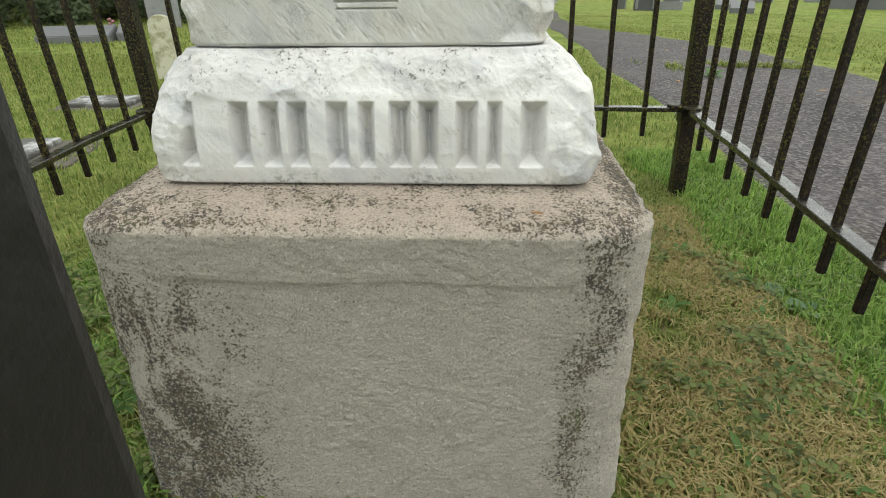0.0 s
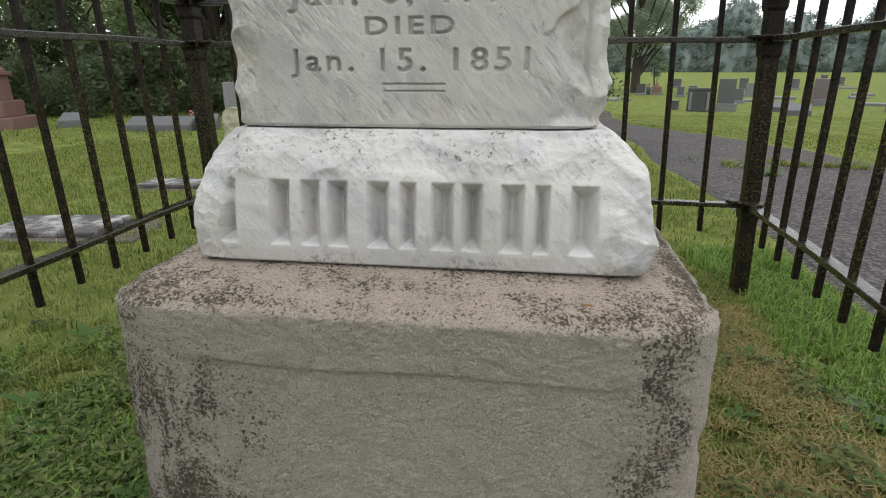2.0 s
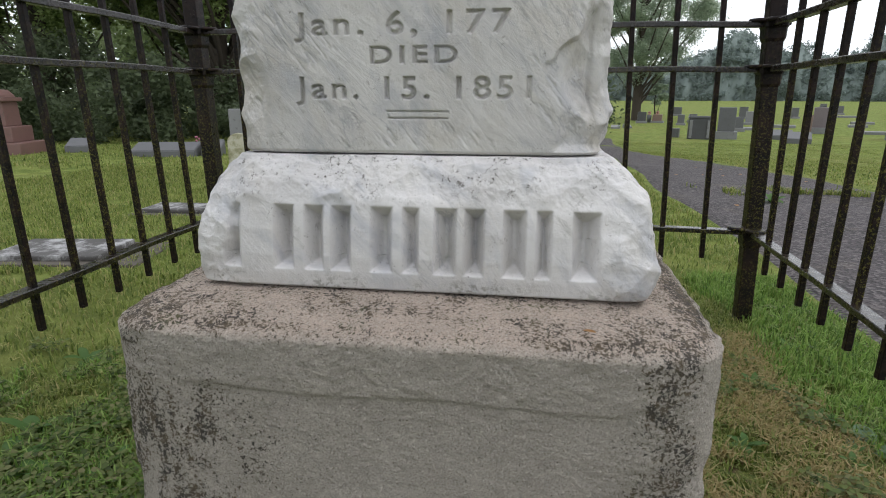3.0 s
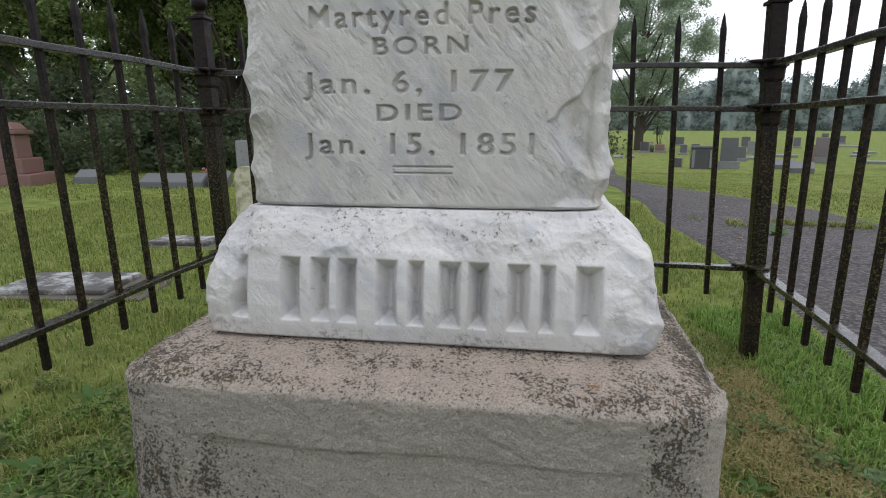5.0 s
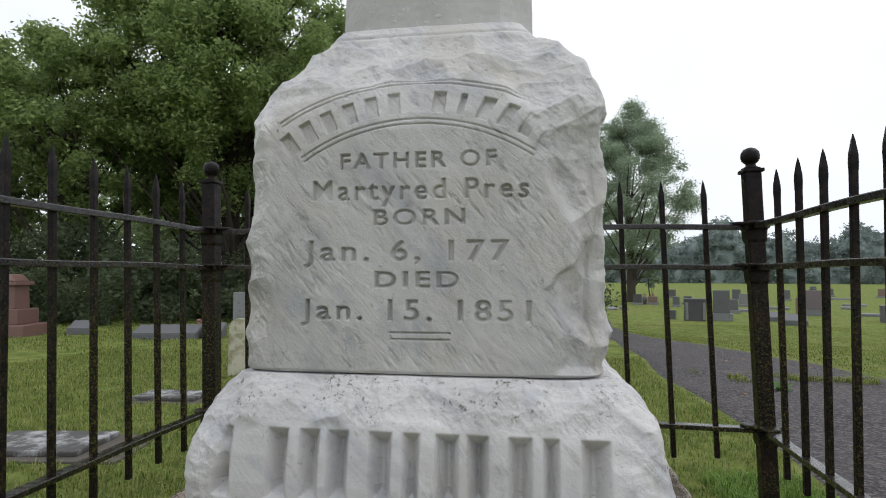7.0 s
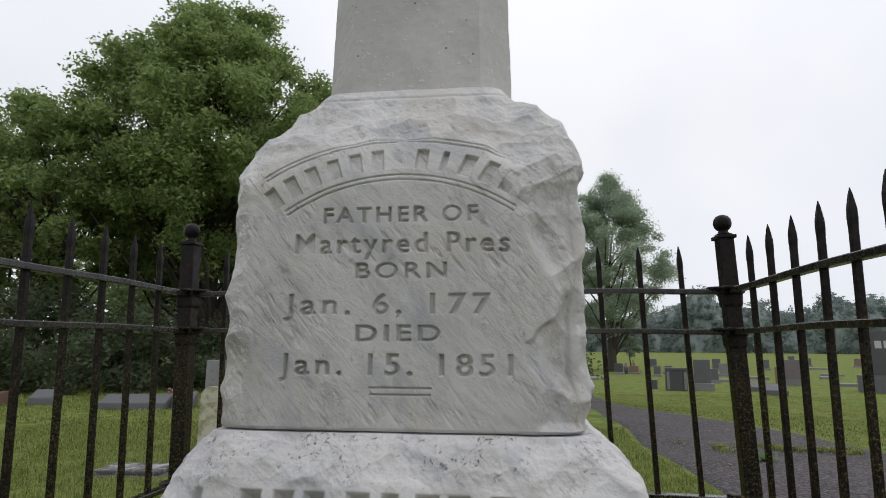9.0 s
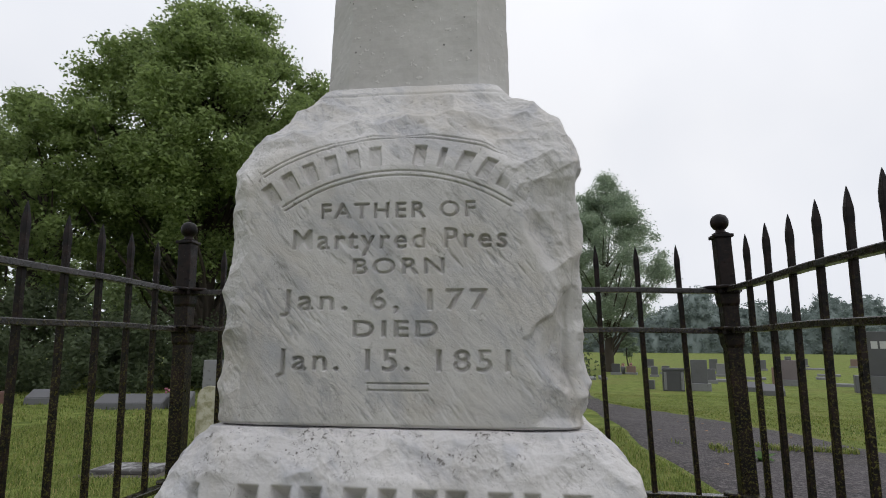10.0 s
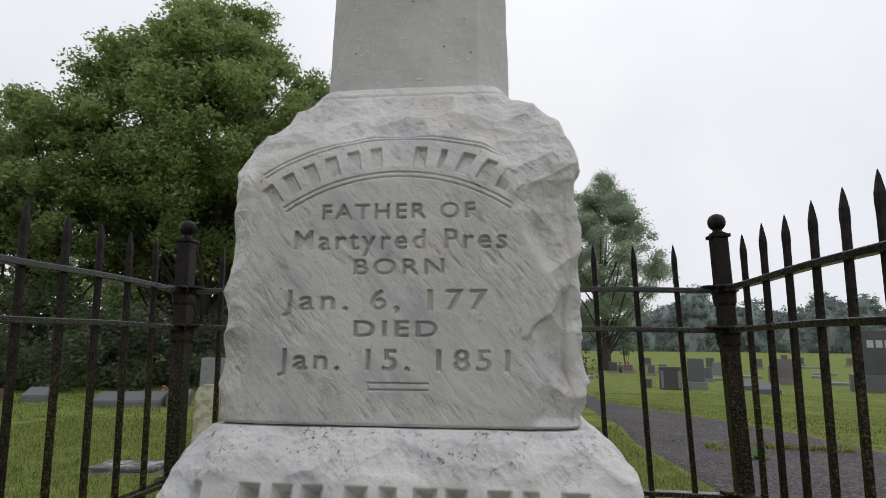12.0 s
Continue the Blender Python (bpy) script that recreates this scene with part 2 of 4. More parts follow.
GREY_STONE = plain_stone("grey_granite", (0.085, 0.085, 0.092), (0.14, 0.14, 0.145), 12, 0.55)
MAUVE_STONE = plain_stone("mauve_granite", (0.15, 0.125, 0.13), (0.20, 0.165, 0.17), 14, 0.6)
DARK_STONE = plain_stone("dark_granite", (0.045, 0.045, 0.05), (0.09, 0.09, 0.095), 12, 0.5)
PALE_STONE = plain_stone("pale_granite", (0.17, 0.17, 0.175), (0.24, 0.24, 0.245), 12, 0.7)
RED_STONE = plain_stone("red_granite", (0.135, 0.070, 0.062), (0.185, 0.105, 0.092), 18, 0.5)
BROWN_STONE = plain_stone("brown_granite", (0.17, 0.11, 0.085), (0.22, 0.15, 0.12), 18, 0.6)
OLD_MARBLE = plain_stone("mossy_marble", (0.52, 0.50, 0.40), (0.40, 0.38, 0.28), 10, 0.8, (0.17, 0.165, 0.06), 0.7, 0.47)
SLAB_STONE = plain_stone("stained_white_slab", (0.50, 0.50, 0.50), (0.16, 0.15, 0.145), 9, 0.6, (0.05, 0.045, 0.042), 0.95, 0.40)
CONCRETE = plain_stone("old_concrete", (0.105, 0.088, 0.07), (0.065, 0.056, 0.045), 30, 0.9)
LETTER = plain_stone("letter_bars", (0.45, 0.45, 0.44), (0.5, 0.5, 0.5), 12, 0.7)


def iron_mat(name="rusty_black_iron", low=0.22, high=0.55, gloss=0.14, wet=0.0):
    m, n, l, b = mat(name)
    v = coords(n, l)
    col = blend(n, l, ramp_of(n, l, noise_tex(n, l, v, 22, 6, 0.7), [(0.42, grey(0)), (0.66, grey(1))]), (0.006, 0.005, 0.0055), (0.024, 0.014, 0.012))
    spots = ramp_of(n, l, noise_tex(n, l, v, 120, 5, 0.75), [(0.53, grey(0)), (0.58, grey(1))])
    zone = ramp_of(n, l, noise_tex(n, l, v, 5.5, 4, 0.6), [(0.36, grey(0)), (0.50, grey(1))])
    where, split, fall = n.new("ShaderNodeNewGeometry"), n.new("ShaderNodeSeparateXYZ"), n.new("ShaderNodeMapRange")
    l.new(where.outputs["Position"], split.inputs[0])
    l.new(split.outputs[2], fall.inputs[0])
    fall.inputs[1].default_value, fall.inputs[2].default_value = 0.62, 1.05
    lower = times(n, l, 1.0, fall.outputs[0], "SUBTRACT")
    info = n.new("ShaderNodeObjectInfo")
    lower = times(n, l, lower, ramp_of(n, l, info.outputs["Random"], [(0.2, grey(0.4)), (0.75, grey(1))]))
    col = blend(n, l, times(n, l, times(n, l, spots, zone), times(n, l, lower, 0.72)), col, (0.15, 0.14, 0.03))
    pale = ramp_of(n, l, noise_tex(n, l, v, 200, 4, 0.7), [(0.66, grey(0)), (0.70, grey(1))])
    col = blend(n, l, times(n, l, pale, 0.4), col, (0.26, 0.26, 0.22))
    l.new(col, b.inputs["Base Color"])
    l.new(ramp_of(n, l, noise_tex(n, l, v, 40, 5), [(0.3, grey(low)), (0.7, grey(high))]), b.inputs["Roughness"])
    b.inputs["Specular IOR Level"].default_value = gloss
    b.inputs["Coat Weight"].default_value, b.inputs["Coat Roughness"].default_value = wet, 0.12
    bump(n, l, b, noise_tex(n, l, v, 130, 5, 0.7), 0.5, 0.002)
    return m


IRON = iron_mat()
BARE_IRON = plain_stone("black_painted_iron", (0.006, 0.0055, 0.0065), (0.012, 0.010, 0.011), 30, 0.45, (0.02, 0.014, 0.012), 0.5)
WET_IRON = iron_mat("wet_black_iron", 0.12, 0.40, 0.5, 0.3)


def ground_mat():
    m, n, l, b = mat("mown_lawn")
    v = coords(n, l)
    big = noise_tex(n, l, v, 0.45, 5, 0.6)
    mid = noise_tex(n, l, v, 4.5, 6, 0.7)
    fine = noise_tex(n, l, v, 70, 5, 0.75)
    col = blend(n, l, ramp_of(n, l, mid, [(0.42, grey(0)), (0.60, grey(1))]), (0.115, 0.155, 0.036), (0.245, 0.29, 0.078))
    col = blend(n, l, ramp_of(n, l, big, [(0.48, grey(0)), (0.66, grey(0.55))]), col, (0.24, 0.215, 0.08))
    col = blend(n, l, times(n, l, fine, 0.6), col, (0.085, 0.105, 0.022))
    earth = ramp_of(n, l, noise_tex(n, l, v, 7.5, 5, 0.7), [(0.50, grey(0)), (0.60, grey(1))])
    tc, sp, near = n.new("ShaderNodeTexCoord"), n.new("ShaderNodeVectorMath"), n.new("ShaderNodeMapRange")
    sp.operation = "DISTANCE"
    l.new(tc.outputs["Object"], sp.inputs[0])
    sp.inputs[1].default_value = (0.1, 1.0, 0.1)
    l.new(sp.outputs["Value"], near.inputs[0])
    near.inputs[1].default_value, near.inputs[2].default_value = 1.6, 0.9
    col = blend(n, l, times(n, l, times(n, l, earth, near.outputs[0]), 0.85), col, (0.115, 0.078, 0.05))
    l.new(col, b.inputs["Base Color"])
    b.inputs["Roughness"].default_value = 0.95
    b.inputs["Specular IOR Level"].default_value = 0.1
    h = bump(n, l, b, fine, 0.8, 0.02)
    bump(n, l, b, mid, 0.5, 0.06, h)
    return m


LAWN = ground_mat()


def road_mat():
    m, n, l, b = mat("wet_asphalt")
    v = coords(n, l)
    stone = add(n, "ShaderNodeTexVoronoi", Scale=62.0)
    l.new(v, stone.inputs["Vector"])
    col = blend(n, l, ramp_of(n, l, noise_tex(n, l, v, 1.1, 6, 0.65), [(0.36, grey(0)), (0.62, grey(1))]), (0.032, 0.027, 0.029), (0.064, 0.054, 0.056))
    tint = n.new("ShaderNodeSeparateColor")
    l.new(stone.outputs["Color"], tint.inputs[0])
    col = blend(n, l, times(n, l, ramp_of(n, l, tint.outputs[0], [(0.55, grey(0)), (0.8, grey(1))]), 0.75), col, (0.145, 0.127, 0.125))
    col = blend(n, l, times(n, l, ramp_of(n, l, noise_tex(n, l, v, 38, 4, 0.7), [(0.5, grey(0)), (0.62, grey(1))]), 0.6), col, (0.022, 0.02, 0.02))
    dust = ramp_of(n, l, noise_tex(n, l, v, 2.6, 6, 0.7, 0.6), [(0.56, grey(0)), (0.68, grey(1))])
    col = blend(n, l, times(n, l, dust, 0.45), col, (0.14, 0.115, 0.085))
    crack = ramp_of(n, l, noise_tex(n, l, v, 1.8, 8, 0.6, 1.0), [(0.490, grey(0)), (0.5, grey(1)), (0.510, grey(0))])
    col = blend(n, l, times(n, l, crack, 0.7), col, (0.02, 0.02, 0.018))
    l.new(col, b.inputs["Base Color"])
    b.inputs["Roughness"].default_value = 0.8
    b.inputs["Specular IOR Level"].default_value = 0.35
    bump(n, l, b, stone.outputs[0], 0.8, 0.012)
    return m


ASPHALT = road_mat()


def leaf_mat(name, dark, light, dry=None, island=True, through_light=0.5):
    m, n, l, b = mat(name)
    geo = n.new("ShaderNodeNewGeometry")
    col = ramp_of(n, l, geo.outputs["Random Per Island"], [(0.0, dark), (0.6, light), (0.68, light), (1.0, dry or light)])
    col = blend(n, l, times(n, l, noise_tex(n, l, coords(n, l), 0.9, 3), 0.5), col, dark)
    l.new(col, b.inputs["Base Color"])
    b.inputs["Roughness"].default_value = 0.55
    b.inputs["Specular IOR Level"].default_value = 0.3
    tr = n.new("ShaderNodeBsdfTranslucent")
    l.new(col, tr.inputs[0])
    mx = n.new("ShaderNodeMixShader")
    mx.inputs[0].default_value = through_light
    l.new(b.outputs[0], mx.inputs[1])
    l.new(tr.outputs[0], mx.inputs[2])
    l.new(mx.outputs[0], n["Material Output"].inputs[0])
    return m


BLADES = leaf_mat("grass_blades", (0.075, 0.112, 0.022), (0.305, 0.36, 0.092), (0.48, 0.41, 0.19))
LUSH = leaf_mat("lush_grass", (0.06, 0.12, 0.022), (0.28, 0.44, 0.09), (0.40, 0.48, 0.16))
CLOVER = leaf_mat("clover_leaves", (0.05, 0.075, 0.022), (0.21, 0.27, 0.075), (0.30, 0.27, 0.13))
DUSTY = leaf_mat("dusty_weed_leaves", (0.14, 0.22, 0.13), (0.22, 0.31, 0.19))
WEED = leaf_mat("weed_leaves", (0.06, 0.13, 0.03), (0.14, 0.25, 0.07))
DEAD_LEAF = leaf_mat("dead_leaves", (0.28, 0.13, 0.05), (0.42, 0.24, 0.10))
STRAW = leaf_mat("dry_clippings", (0.30, 0.24, 0.10), (0.46, 0.37, 0.18))
MAPLE = leaf_mat("maple_leaves", (0.14, 0.195, 0.07), (0.34, 0.43, 0.155))
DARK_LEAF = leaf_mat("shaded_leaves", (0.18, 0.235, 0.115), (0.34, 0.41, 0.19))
# paler and bluer than real foliage: distance haze painted into the leaf colour
FAR_LEAF = leaf_mat("haze_tinted_leaves", (0.17, 0.21, 0.20), (0.27, 0.32, 0.29))
# darker leaf copy: the shade beneath the trees is put into the colour
SHADE_LEAF = leaf_mat("shade_darkened_leaves", (0.058, 0.078, 0.042), (0.13, 0.165, 0.085))
# greyed and lightened leaves: haze over the far lawn painted into the colour
PALE_LEAF = leaf_mat("haze_paled_leaves", (0.25, 0.32, 0.23), (0.42, 0.49, 0.36))
# the solid canopy behind carries the same painted haze
FAR_MASS = plain_stone("haze_tinted_canopy", (0.13, 0.165, 0.155), (0.19, 0.225, 0.205), 2.0, 0.95, (0.09, 0.12, 0.11))
BARK = plain_stone("grey_bark", (0.07, 0.055, 0.04), (0.035, 0.028, 0.022), 9, 0.95)
BRICK_DUST = plain_stone("flower_pink", (0.40, 0.14, 0.19), (0.32, 0.12, 0.15), 20, 0.6)

# ---- tools ----
def part(name, bm, material, parent, label=""):
    me = bpy.data.meshes.new(name)
    bm.to_mesh(me)
    bm.free()
    me.materials.append(material)
    ob = new(name, me)
    ob.parent = parent
    return tagged(ob, label) if label else ob


def share(name, me, parent, m):
    """One more piece on a mesh that exists."""
    ob = new(name, me)
    ob.parent = parent
    ob.matrix_basis = m
    return ob


def thing(name, place, label, category, group="", kind="", turn=0.0):
    ob = new(name)
    ob.empty_display_size = 0.05
    ob.matrix_basis = pose(*place, 0, 0, turn)
    return tagged(ob, label, category, group, kind)


def raw(name, verts, faces, material, smooth=False):
    """A mesh object from arrays of places and of corners."""
    me = bpy.data.meshes.new(name)
    verts, faces = np.asarray(verts, np.float32), np.asarray(faces, np.int32)
    k = faces.shape[1]
    me.vertices.add(len(verts))
    me.vertices.foreach_set("co", verts.ravel())
    me.loops.add(faces.size)
    me.loops.foreach_set("vertex_index", faces.ravel())
    me.polygons.add(len(faces))
    me.polygons.foreach_set("loop_start", np.arange(0, faces.size, k, dtype=np.int32))
    me.update(calc_edges=True)
    me.polygons.foreach_set("use_smooth", np.full(len(faces), smooth))
    me.materials.append(material)
    me.validate()
    return new(name, me)


def box(bm, size, place=(0, 0, 0), bevel=0.0, top=1.0, turn=0.0):
    """A box on its base's centre, narrowed by top towards its upper side."""
    r = bmesh.ops.create_cube(bm, size=1.0)
    for v in r["verts"]:
        k = top if v.co.z > 0 else 1.0
        v.co = Vector((v.co.x * size[0] * k, v.co.y * size[1] * k, (v.co.z + 0.5) * size[2]))
    bmesh.ops.transform(bm, matrix=pose(*place, 0, 0, turn), verts=r["verts"])
    if bevel:
        es = list({e for v in r["verts"] for e in v.link_edges})
        bmesh.ops.bevel(bm, geom=es, offset=bevel, segments=2, profile=0.6, affect="EDGES")
    return bm


def boxed(size, place=(0, 0, 0), bevel=0.0, top=1.0, turn=0.0):
    return box(bmesh.new(), size, place, bevel, top, turn)


def lathe(profile, seg=16):
    """A turned solid from (radius, height) pairs."""
    bm = bmesh.new()
    rings = [[bm.verts.new((r * math.cos(2 * math.pi * k / seg), r * math.sin(2 * math.pi * k / seg), z)) for k in range(seg)] for r, z in profile]
    for a, b in zip(rings, rings[1:]):
        for k in range(seg):
            bm.faces.new((a[k], a[(k + 1) % seg], b[(k + 1) % seg], b[k])).smooth = True
    bm.faces.new(rings[0][::-1])
    bm.faces.new(rings[-1])
    return bm


def hash3(i, j, k, seed):
    h = (i * 374761393 + j * 668265263 + k * 2147483647 + seed * 1274126177) & 0x7FFFFFFF
    h = ((h ^ (h >> 13)) * 1274126177) & 0x7FFFFFFF
    return ((h ^ (h >> 16)) & 0xFFFF) / 65535.0


def value_noise(p, scale, seed=0):
    """Smooth noise from 0 to 1 at the rows of p."""
    q = np.asarray(p, float) * scale
    c = np.floor(q).astype(np.int64)
    f = q - c
    f = f * f * (3 - 2 * f)
    out = 0
    for a in (0, 1):
        for b in (0, 1):
            for d in (0, 1):
                w = np.where(a, f[:, 0], 1 - f[:, 0]) * np.where(b, f[:, 1], 1 - f[:, 1]) * np.where(d, f[:, 2], 1 - f[:, 2])
                out = out + w * hash3(c[:, 0] + a, c[:, 1] + b, c[:, 2] + d, seed)
    return out


def fractal(p, scale, octaves=4, seed=0, fall=0.5):
    total, amp, norm = 0, 1.0, 0
    for o in range(octaves):
        total = total + amp * value_noise(p, scale * 2**o, seed + o)
        norm += amp
        amp *= fall
    return total / norm - 0.5


def scallops(p, scale, seed=0, stretch=(1, 1, 1)):
    """Shallow bowls that meet in ridges, as struck or broken stone has them; from 0 in a bowl to about 1 on a ridge."""
    q = np.asarray(p, float) * scale * np.asarray(stretch)
    c = np.floor(q).astype(np.int64)
    best = np.full(len(q), 9.0)
    for a in (-1, 0, 1):
        for b in (-1, 0, 1):
            for d in (-1, 0, 1):
                i, j, k = c[:, 0] + a, c[:, 1] + b, c[:, 2] + d
                away = (i + hash3(i, j, k, seed) - q[:, 0]) ** 2 + (j + hash3(i, j, k, seed + 7) - q[:, 1]) ** 2 + (k + hash3(i, j, k, seed + 13) - q[:, 2]) ** 2
                best = np.minimum(best, away)
    return np.minimum(best, 1.2)


def smooth(a, b, v):
    k = np.clip((np.asarray(v, float) - a) / (b - a), 0, 1)
    return k * k * (3 - 2 * k)


# ---- the lie of the land ----
def land(x, y):
    x, y = np.asarray(x, float), np.asarray(y, float)
    mound = 0.13 * np.exp(-((x + 0.12) ** 2 + (y - 0.6) ** 2) / 0.8)
    s = 0.5 * x + 0.87 * y
    dip = smooth(-5, 3, x) * (1.0 * smooth(4, 22, s) - 0.75 * smooth(30, 110, s))
    rough = 0.012 * np.sin(3.1 * x + 1.7 * y) * np.cos(2.3 * y - 1.1 * x) * smooth(0.5, 2.5, np.hypot(x, y))
    fall = 0.085 * smooth(4.0, 8.0, y) * smooth(-0.5, -3.0, x)
    return mound - dip - fall + rough


def on_land(x, y):
    return float(land(x, y))


def build_ground():
    # fine steps near the grave, wide ones to the horizon
    axis = np.concatenate([-np.geomspace(4000, 4.2, 60), np.linspace(-4, 4, 161), np.geomspace(4.2, 4000, 60)])
    xs, ys = np.meshgrid(axis, axis + 1.5)
    z = land(xs, ys)
    n = len(axis)
    v = np.stack([xs, ys, z], -1).reshape(-1, 3)
    i = np.arange(n * n).reshape(n, n)
    f = np.stack([i[:-1, :-1], i[:-1, 1:], i[1:, 1:], i[1:, :-1]], -1).reshape(-1, 4)
    ground = raw("ground", v, f, LAWN, True)
    tagged(ground, "damp mown cemetery lawn with dry yellowish patches", "ground", kind="structure")


def road_near(y):
    """The road's edge beside the fence, and its far edge, at the distance y ahead."""
    return 1.17 - 0.05 * math.exp(-((y - 5) / 1.5) ** 2) + 0.03 * math.sin(2.1 * y) + 0.018 * max(0, y - 5.5) ** 1.45


def road_far(y):
    return 3.3 - 0.06 * (y - 3) + 0.045 * math.sin(1.3 * y) + (0.0085 * max(0, y - 6.5) ** 1.75)


def build_road():
    ys = np.concatenate([np.linspace(-30, -1, 15), np.linspace(-0.8, 26, 140)])
    verts, faces = [], []
    m = 24
    for y in ys:
        a, b = road_near(y), road_far(y)
        for k in range(m + 1):
            x = a + (b - a) * k / m
            edge = -0.02 if k in (0, m) else 0.012
            verts.append((x, y, float(land(x, y)) + edge))
    for r in range(len(ys) - 1):
        for k in range(m):
            i = r * (m + 1) + k
            faces.append((i, i + 1, i + m + 2, i + m + 1))
    road = raw("road", verts, faces, ASPHALT, True)
    tagged(road, "worn grey asphalt lane through the cemetery lawn", "road", kind="structure")


build_ground()
build_road()

# ---- the monument ----
CX, CY = -0.123, 0.868
monument = thing("grave_monument", (CX, CY, 0.10), "weathered white marble grave monument on a lichened limestone base", "gravestone")


def stack(ob, label):
    ob.parent = monument
    ob.location = (-CX, -CY, -0.10)
    return tagged(ob, label)



def square_ring(front, other):
    """Way round a square of half side 1 from its front left corner, with more steps along the front."""
    f = np.linspace(-1, 1, front, endpoint=False)
    o = np.linspace(-1, 1, other, endpoint=False)
    one = np.ones_like
    u = np.concatenate([f, one(o), -o, -one(o)])
    v = np.concatenate([-one(f), o, one(o), -o])
    return u, v


def block(heights, halves, front, other, power):
    """A squarish block: rings of rounded squares of the given half widths at the given heights."""
    u, v = square_ring(front, other)
    # round the corners with a superellipse
    k = (np.abs(u) ** power + np.abs(v) ** power) ** (-1.0 / power)
    u, v = u * k, v * k
    h = np.asarray(halves)[:, None]
    p = np.stack([CX + h * u, CY + h * v, np.repeat(np.asarray(heights)[:, None], len(u), 1)], -1)
    return p


def close_block(p):
    rows, n = p.shape[:2]
    i = np.arange(rows * n).reshape(rows, n)
    j = np.roll(i, -1, 1)
    f = np.stack([i[:-1], j[:-1], j[1:], i[1:]], -1).reshape(-1, 4)
    return p.reshape(-1, 3), f


def outward(p):
    du = np.roll(p, -1, 1) - np.roll(p, 1, 1)
    dv = np.gradient(p, axis=0)
    nrm = np.cross(du, dv)
    ln = np.linalg.norm(nrm, axis=-1, keepdims=True)
    flat = np.zeros_like(nrm)
    flat[..., 2] = 1
    return np.where(ln > 1e-12, nrm / np.maximum(ln, 1e-12), flat)


STEP = 0.0005
MX0, MZ0, MW, MH = -0.38, 0.55, 1080, 1160  # the carving plan: metres at its corner, cells across and up


def stamp_triangles(plan, tris):
    for t in tris:
        q = (t - (MX0, MZ0)) / STEP
        lo = np.maximum(np.floor(q.min(0)).astype(int), 0)
        hi = np.minimum(np.ceil(q.max(0)).astype(int) + 1, (MW, MH))
        if (hi <= lo).any():
            continue
        gx, gy = np.meshgrid(np.arange(lo[0], hi[0]) + 0.5, np.arange(lo[1], hi[1]) + 0.5)
        (ax, ay), (bx, by), (cx, cy) = q
        det = (by - cy) * (ax - cx) + (cx - bx) * (ay - cy)
        if abs(det) < 1e-9:
            continue
        s = ((by - cy) * (gx - cx) + (cx - bx) * (gy - cy)) / det
        r = ((cy - ay) * (gx - cx) + (ax - cx) * (gy - cy)) / det
        plan[lo[1]:hi[1], lo[0]:hi[0]][(s >= -0.001) & (r >= -0.001) & (s + r <= 1.001)] = 1.0


def line_of_text(plan, text, x0, x1, z, size, weight=0.0):
    """Cuts a line of letters between two places, on the height z of its foot."""
    cu = bpy.data.curves.new("cut", "FONT")
    cu.body, cu.size, cu.space_character, cu.offset = text, size, 1.25, weight
    cu.resolution_u = 3
    ob = new("cut", cu)
    bpy.context.view_layer.update()
    me = ob.to_mesh()
    me.calc_loop_triangles()
    co = np.array([v.co[:2] for v in me.vertices])
    tri = np.array([t.vertices[:] for t in me.loop_triangles])
    ob.to_mesh_clear()
    bpy.data.objects.remove(ob)
    bpy.data.curves.remove(cu)
    lo, hi = co.min(0), co.max(0)
    co = (co - (lo[0], 0)) * ((x1 - x0) / (hi[0] - lo[0]), 1) + (x0, z)
    stamp_triangles(plan, co[tri])


def bar(plan, x, z, w, h, turn=0.0):
    c, s = math.cos(turn), math.sin(turn)
    q = [np.array((x + c * a - s * b, z + s * a + c * b)) for a, b in ((-w / 2, -h / 2), (w / 2, -h / 2), (w / 2, h / 2), (-w / 2, h / 2))]
    stamp_triangles(plan, [np.array((q[0], q[1], q[2])), np.array((q[0], q[2], q[3]))])


def chisel(plan, x, z, w, h, reach):
    """A bar cut with sloping sides, deepest along its middle."""
    i0, i1 = int((x - w / 2 - MX0) / STEP), int((x + w / 2 - MX0) / STEP)
    j0, j1 = int((z - h / 2 - MZ0) / STEP), int((z + h / 2 - MZ0) / STEP)
    a, b = np.arange(i1 - i0) + 0.5, np.arange(j1 - j0) + 0.5
    dx = np.minimum(a, i1 - i0 - a)[None, :] * STEP
    dz = np.minimum(b, j1 - j0 - b)[:, None] * STEP
    cut = np.clip(np.minimum(dx, dz * 1.3) / reach, 0, 1)
    plan[j0:j1, i0:i1] = np.maximum(plan[j0:j1, i0:i1], cut)


def soften(plan, times_over):
    for _ in range(times_over):
        plan = (plan + np.roll(plan, 1, 0) + np.roll(plan, -1, 0)) / 3
        plan = (plan + np.roll(plan, 1, 1) + np.roll(plan, -1, 1)) / 3
    return plan


def carved(plan, x, z):
    """The depth of the carving, from 0 to 1, at places on the front."""
    u = np.clip((x - MX0) / STEP - 0.5, 0, MW - 2)
    v = np.clip((z - MZ0) / STEP - 0.5, 0, MH - 2)
    i, j = u.astype(int), v.astype(int)
    a, b = u - i, v - j
    return plan[j, i] * (1 - a) * (1 - b) + plan[j, i + 1] * a * (1 - b) + plan[j + 1, i] * (1 - a) * b + plan[j + 1, i + 1] * a * b


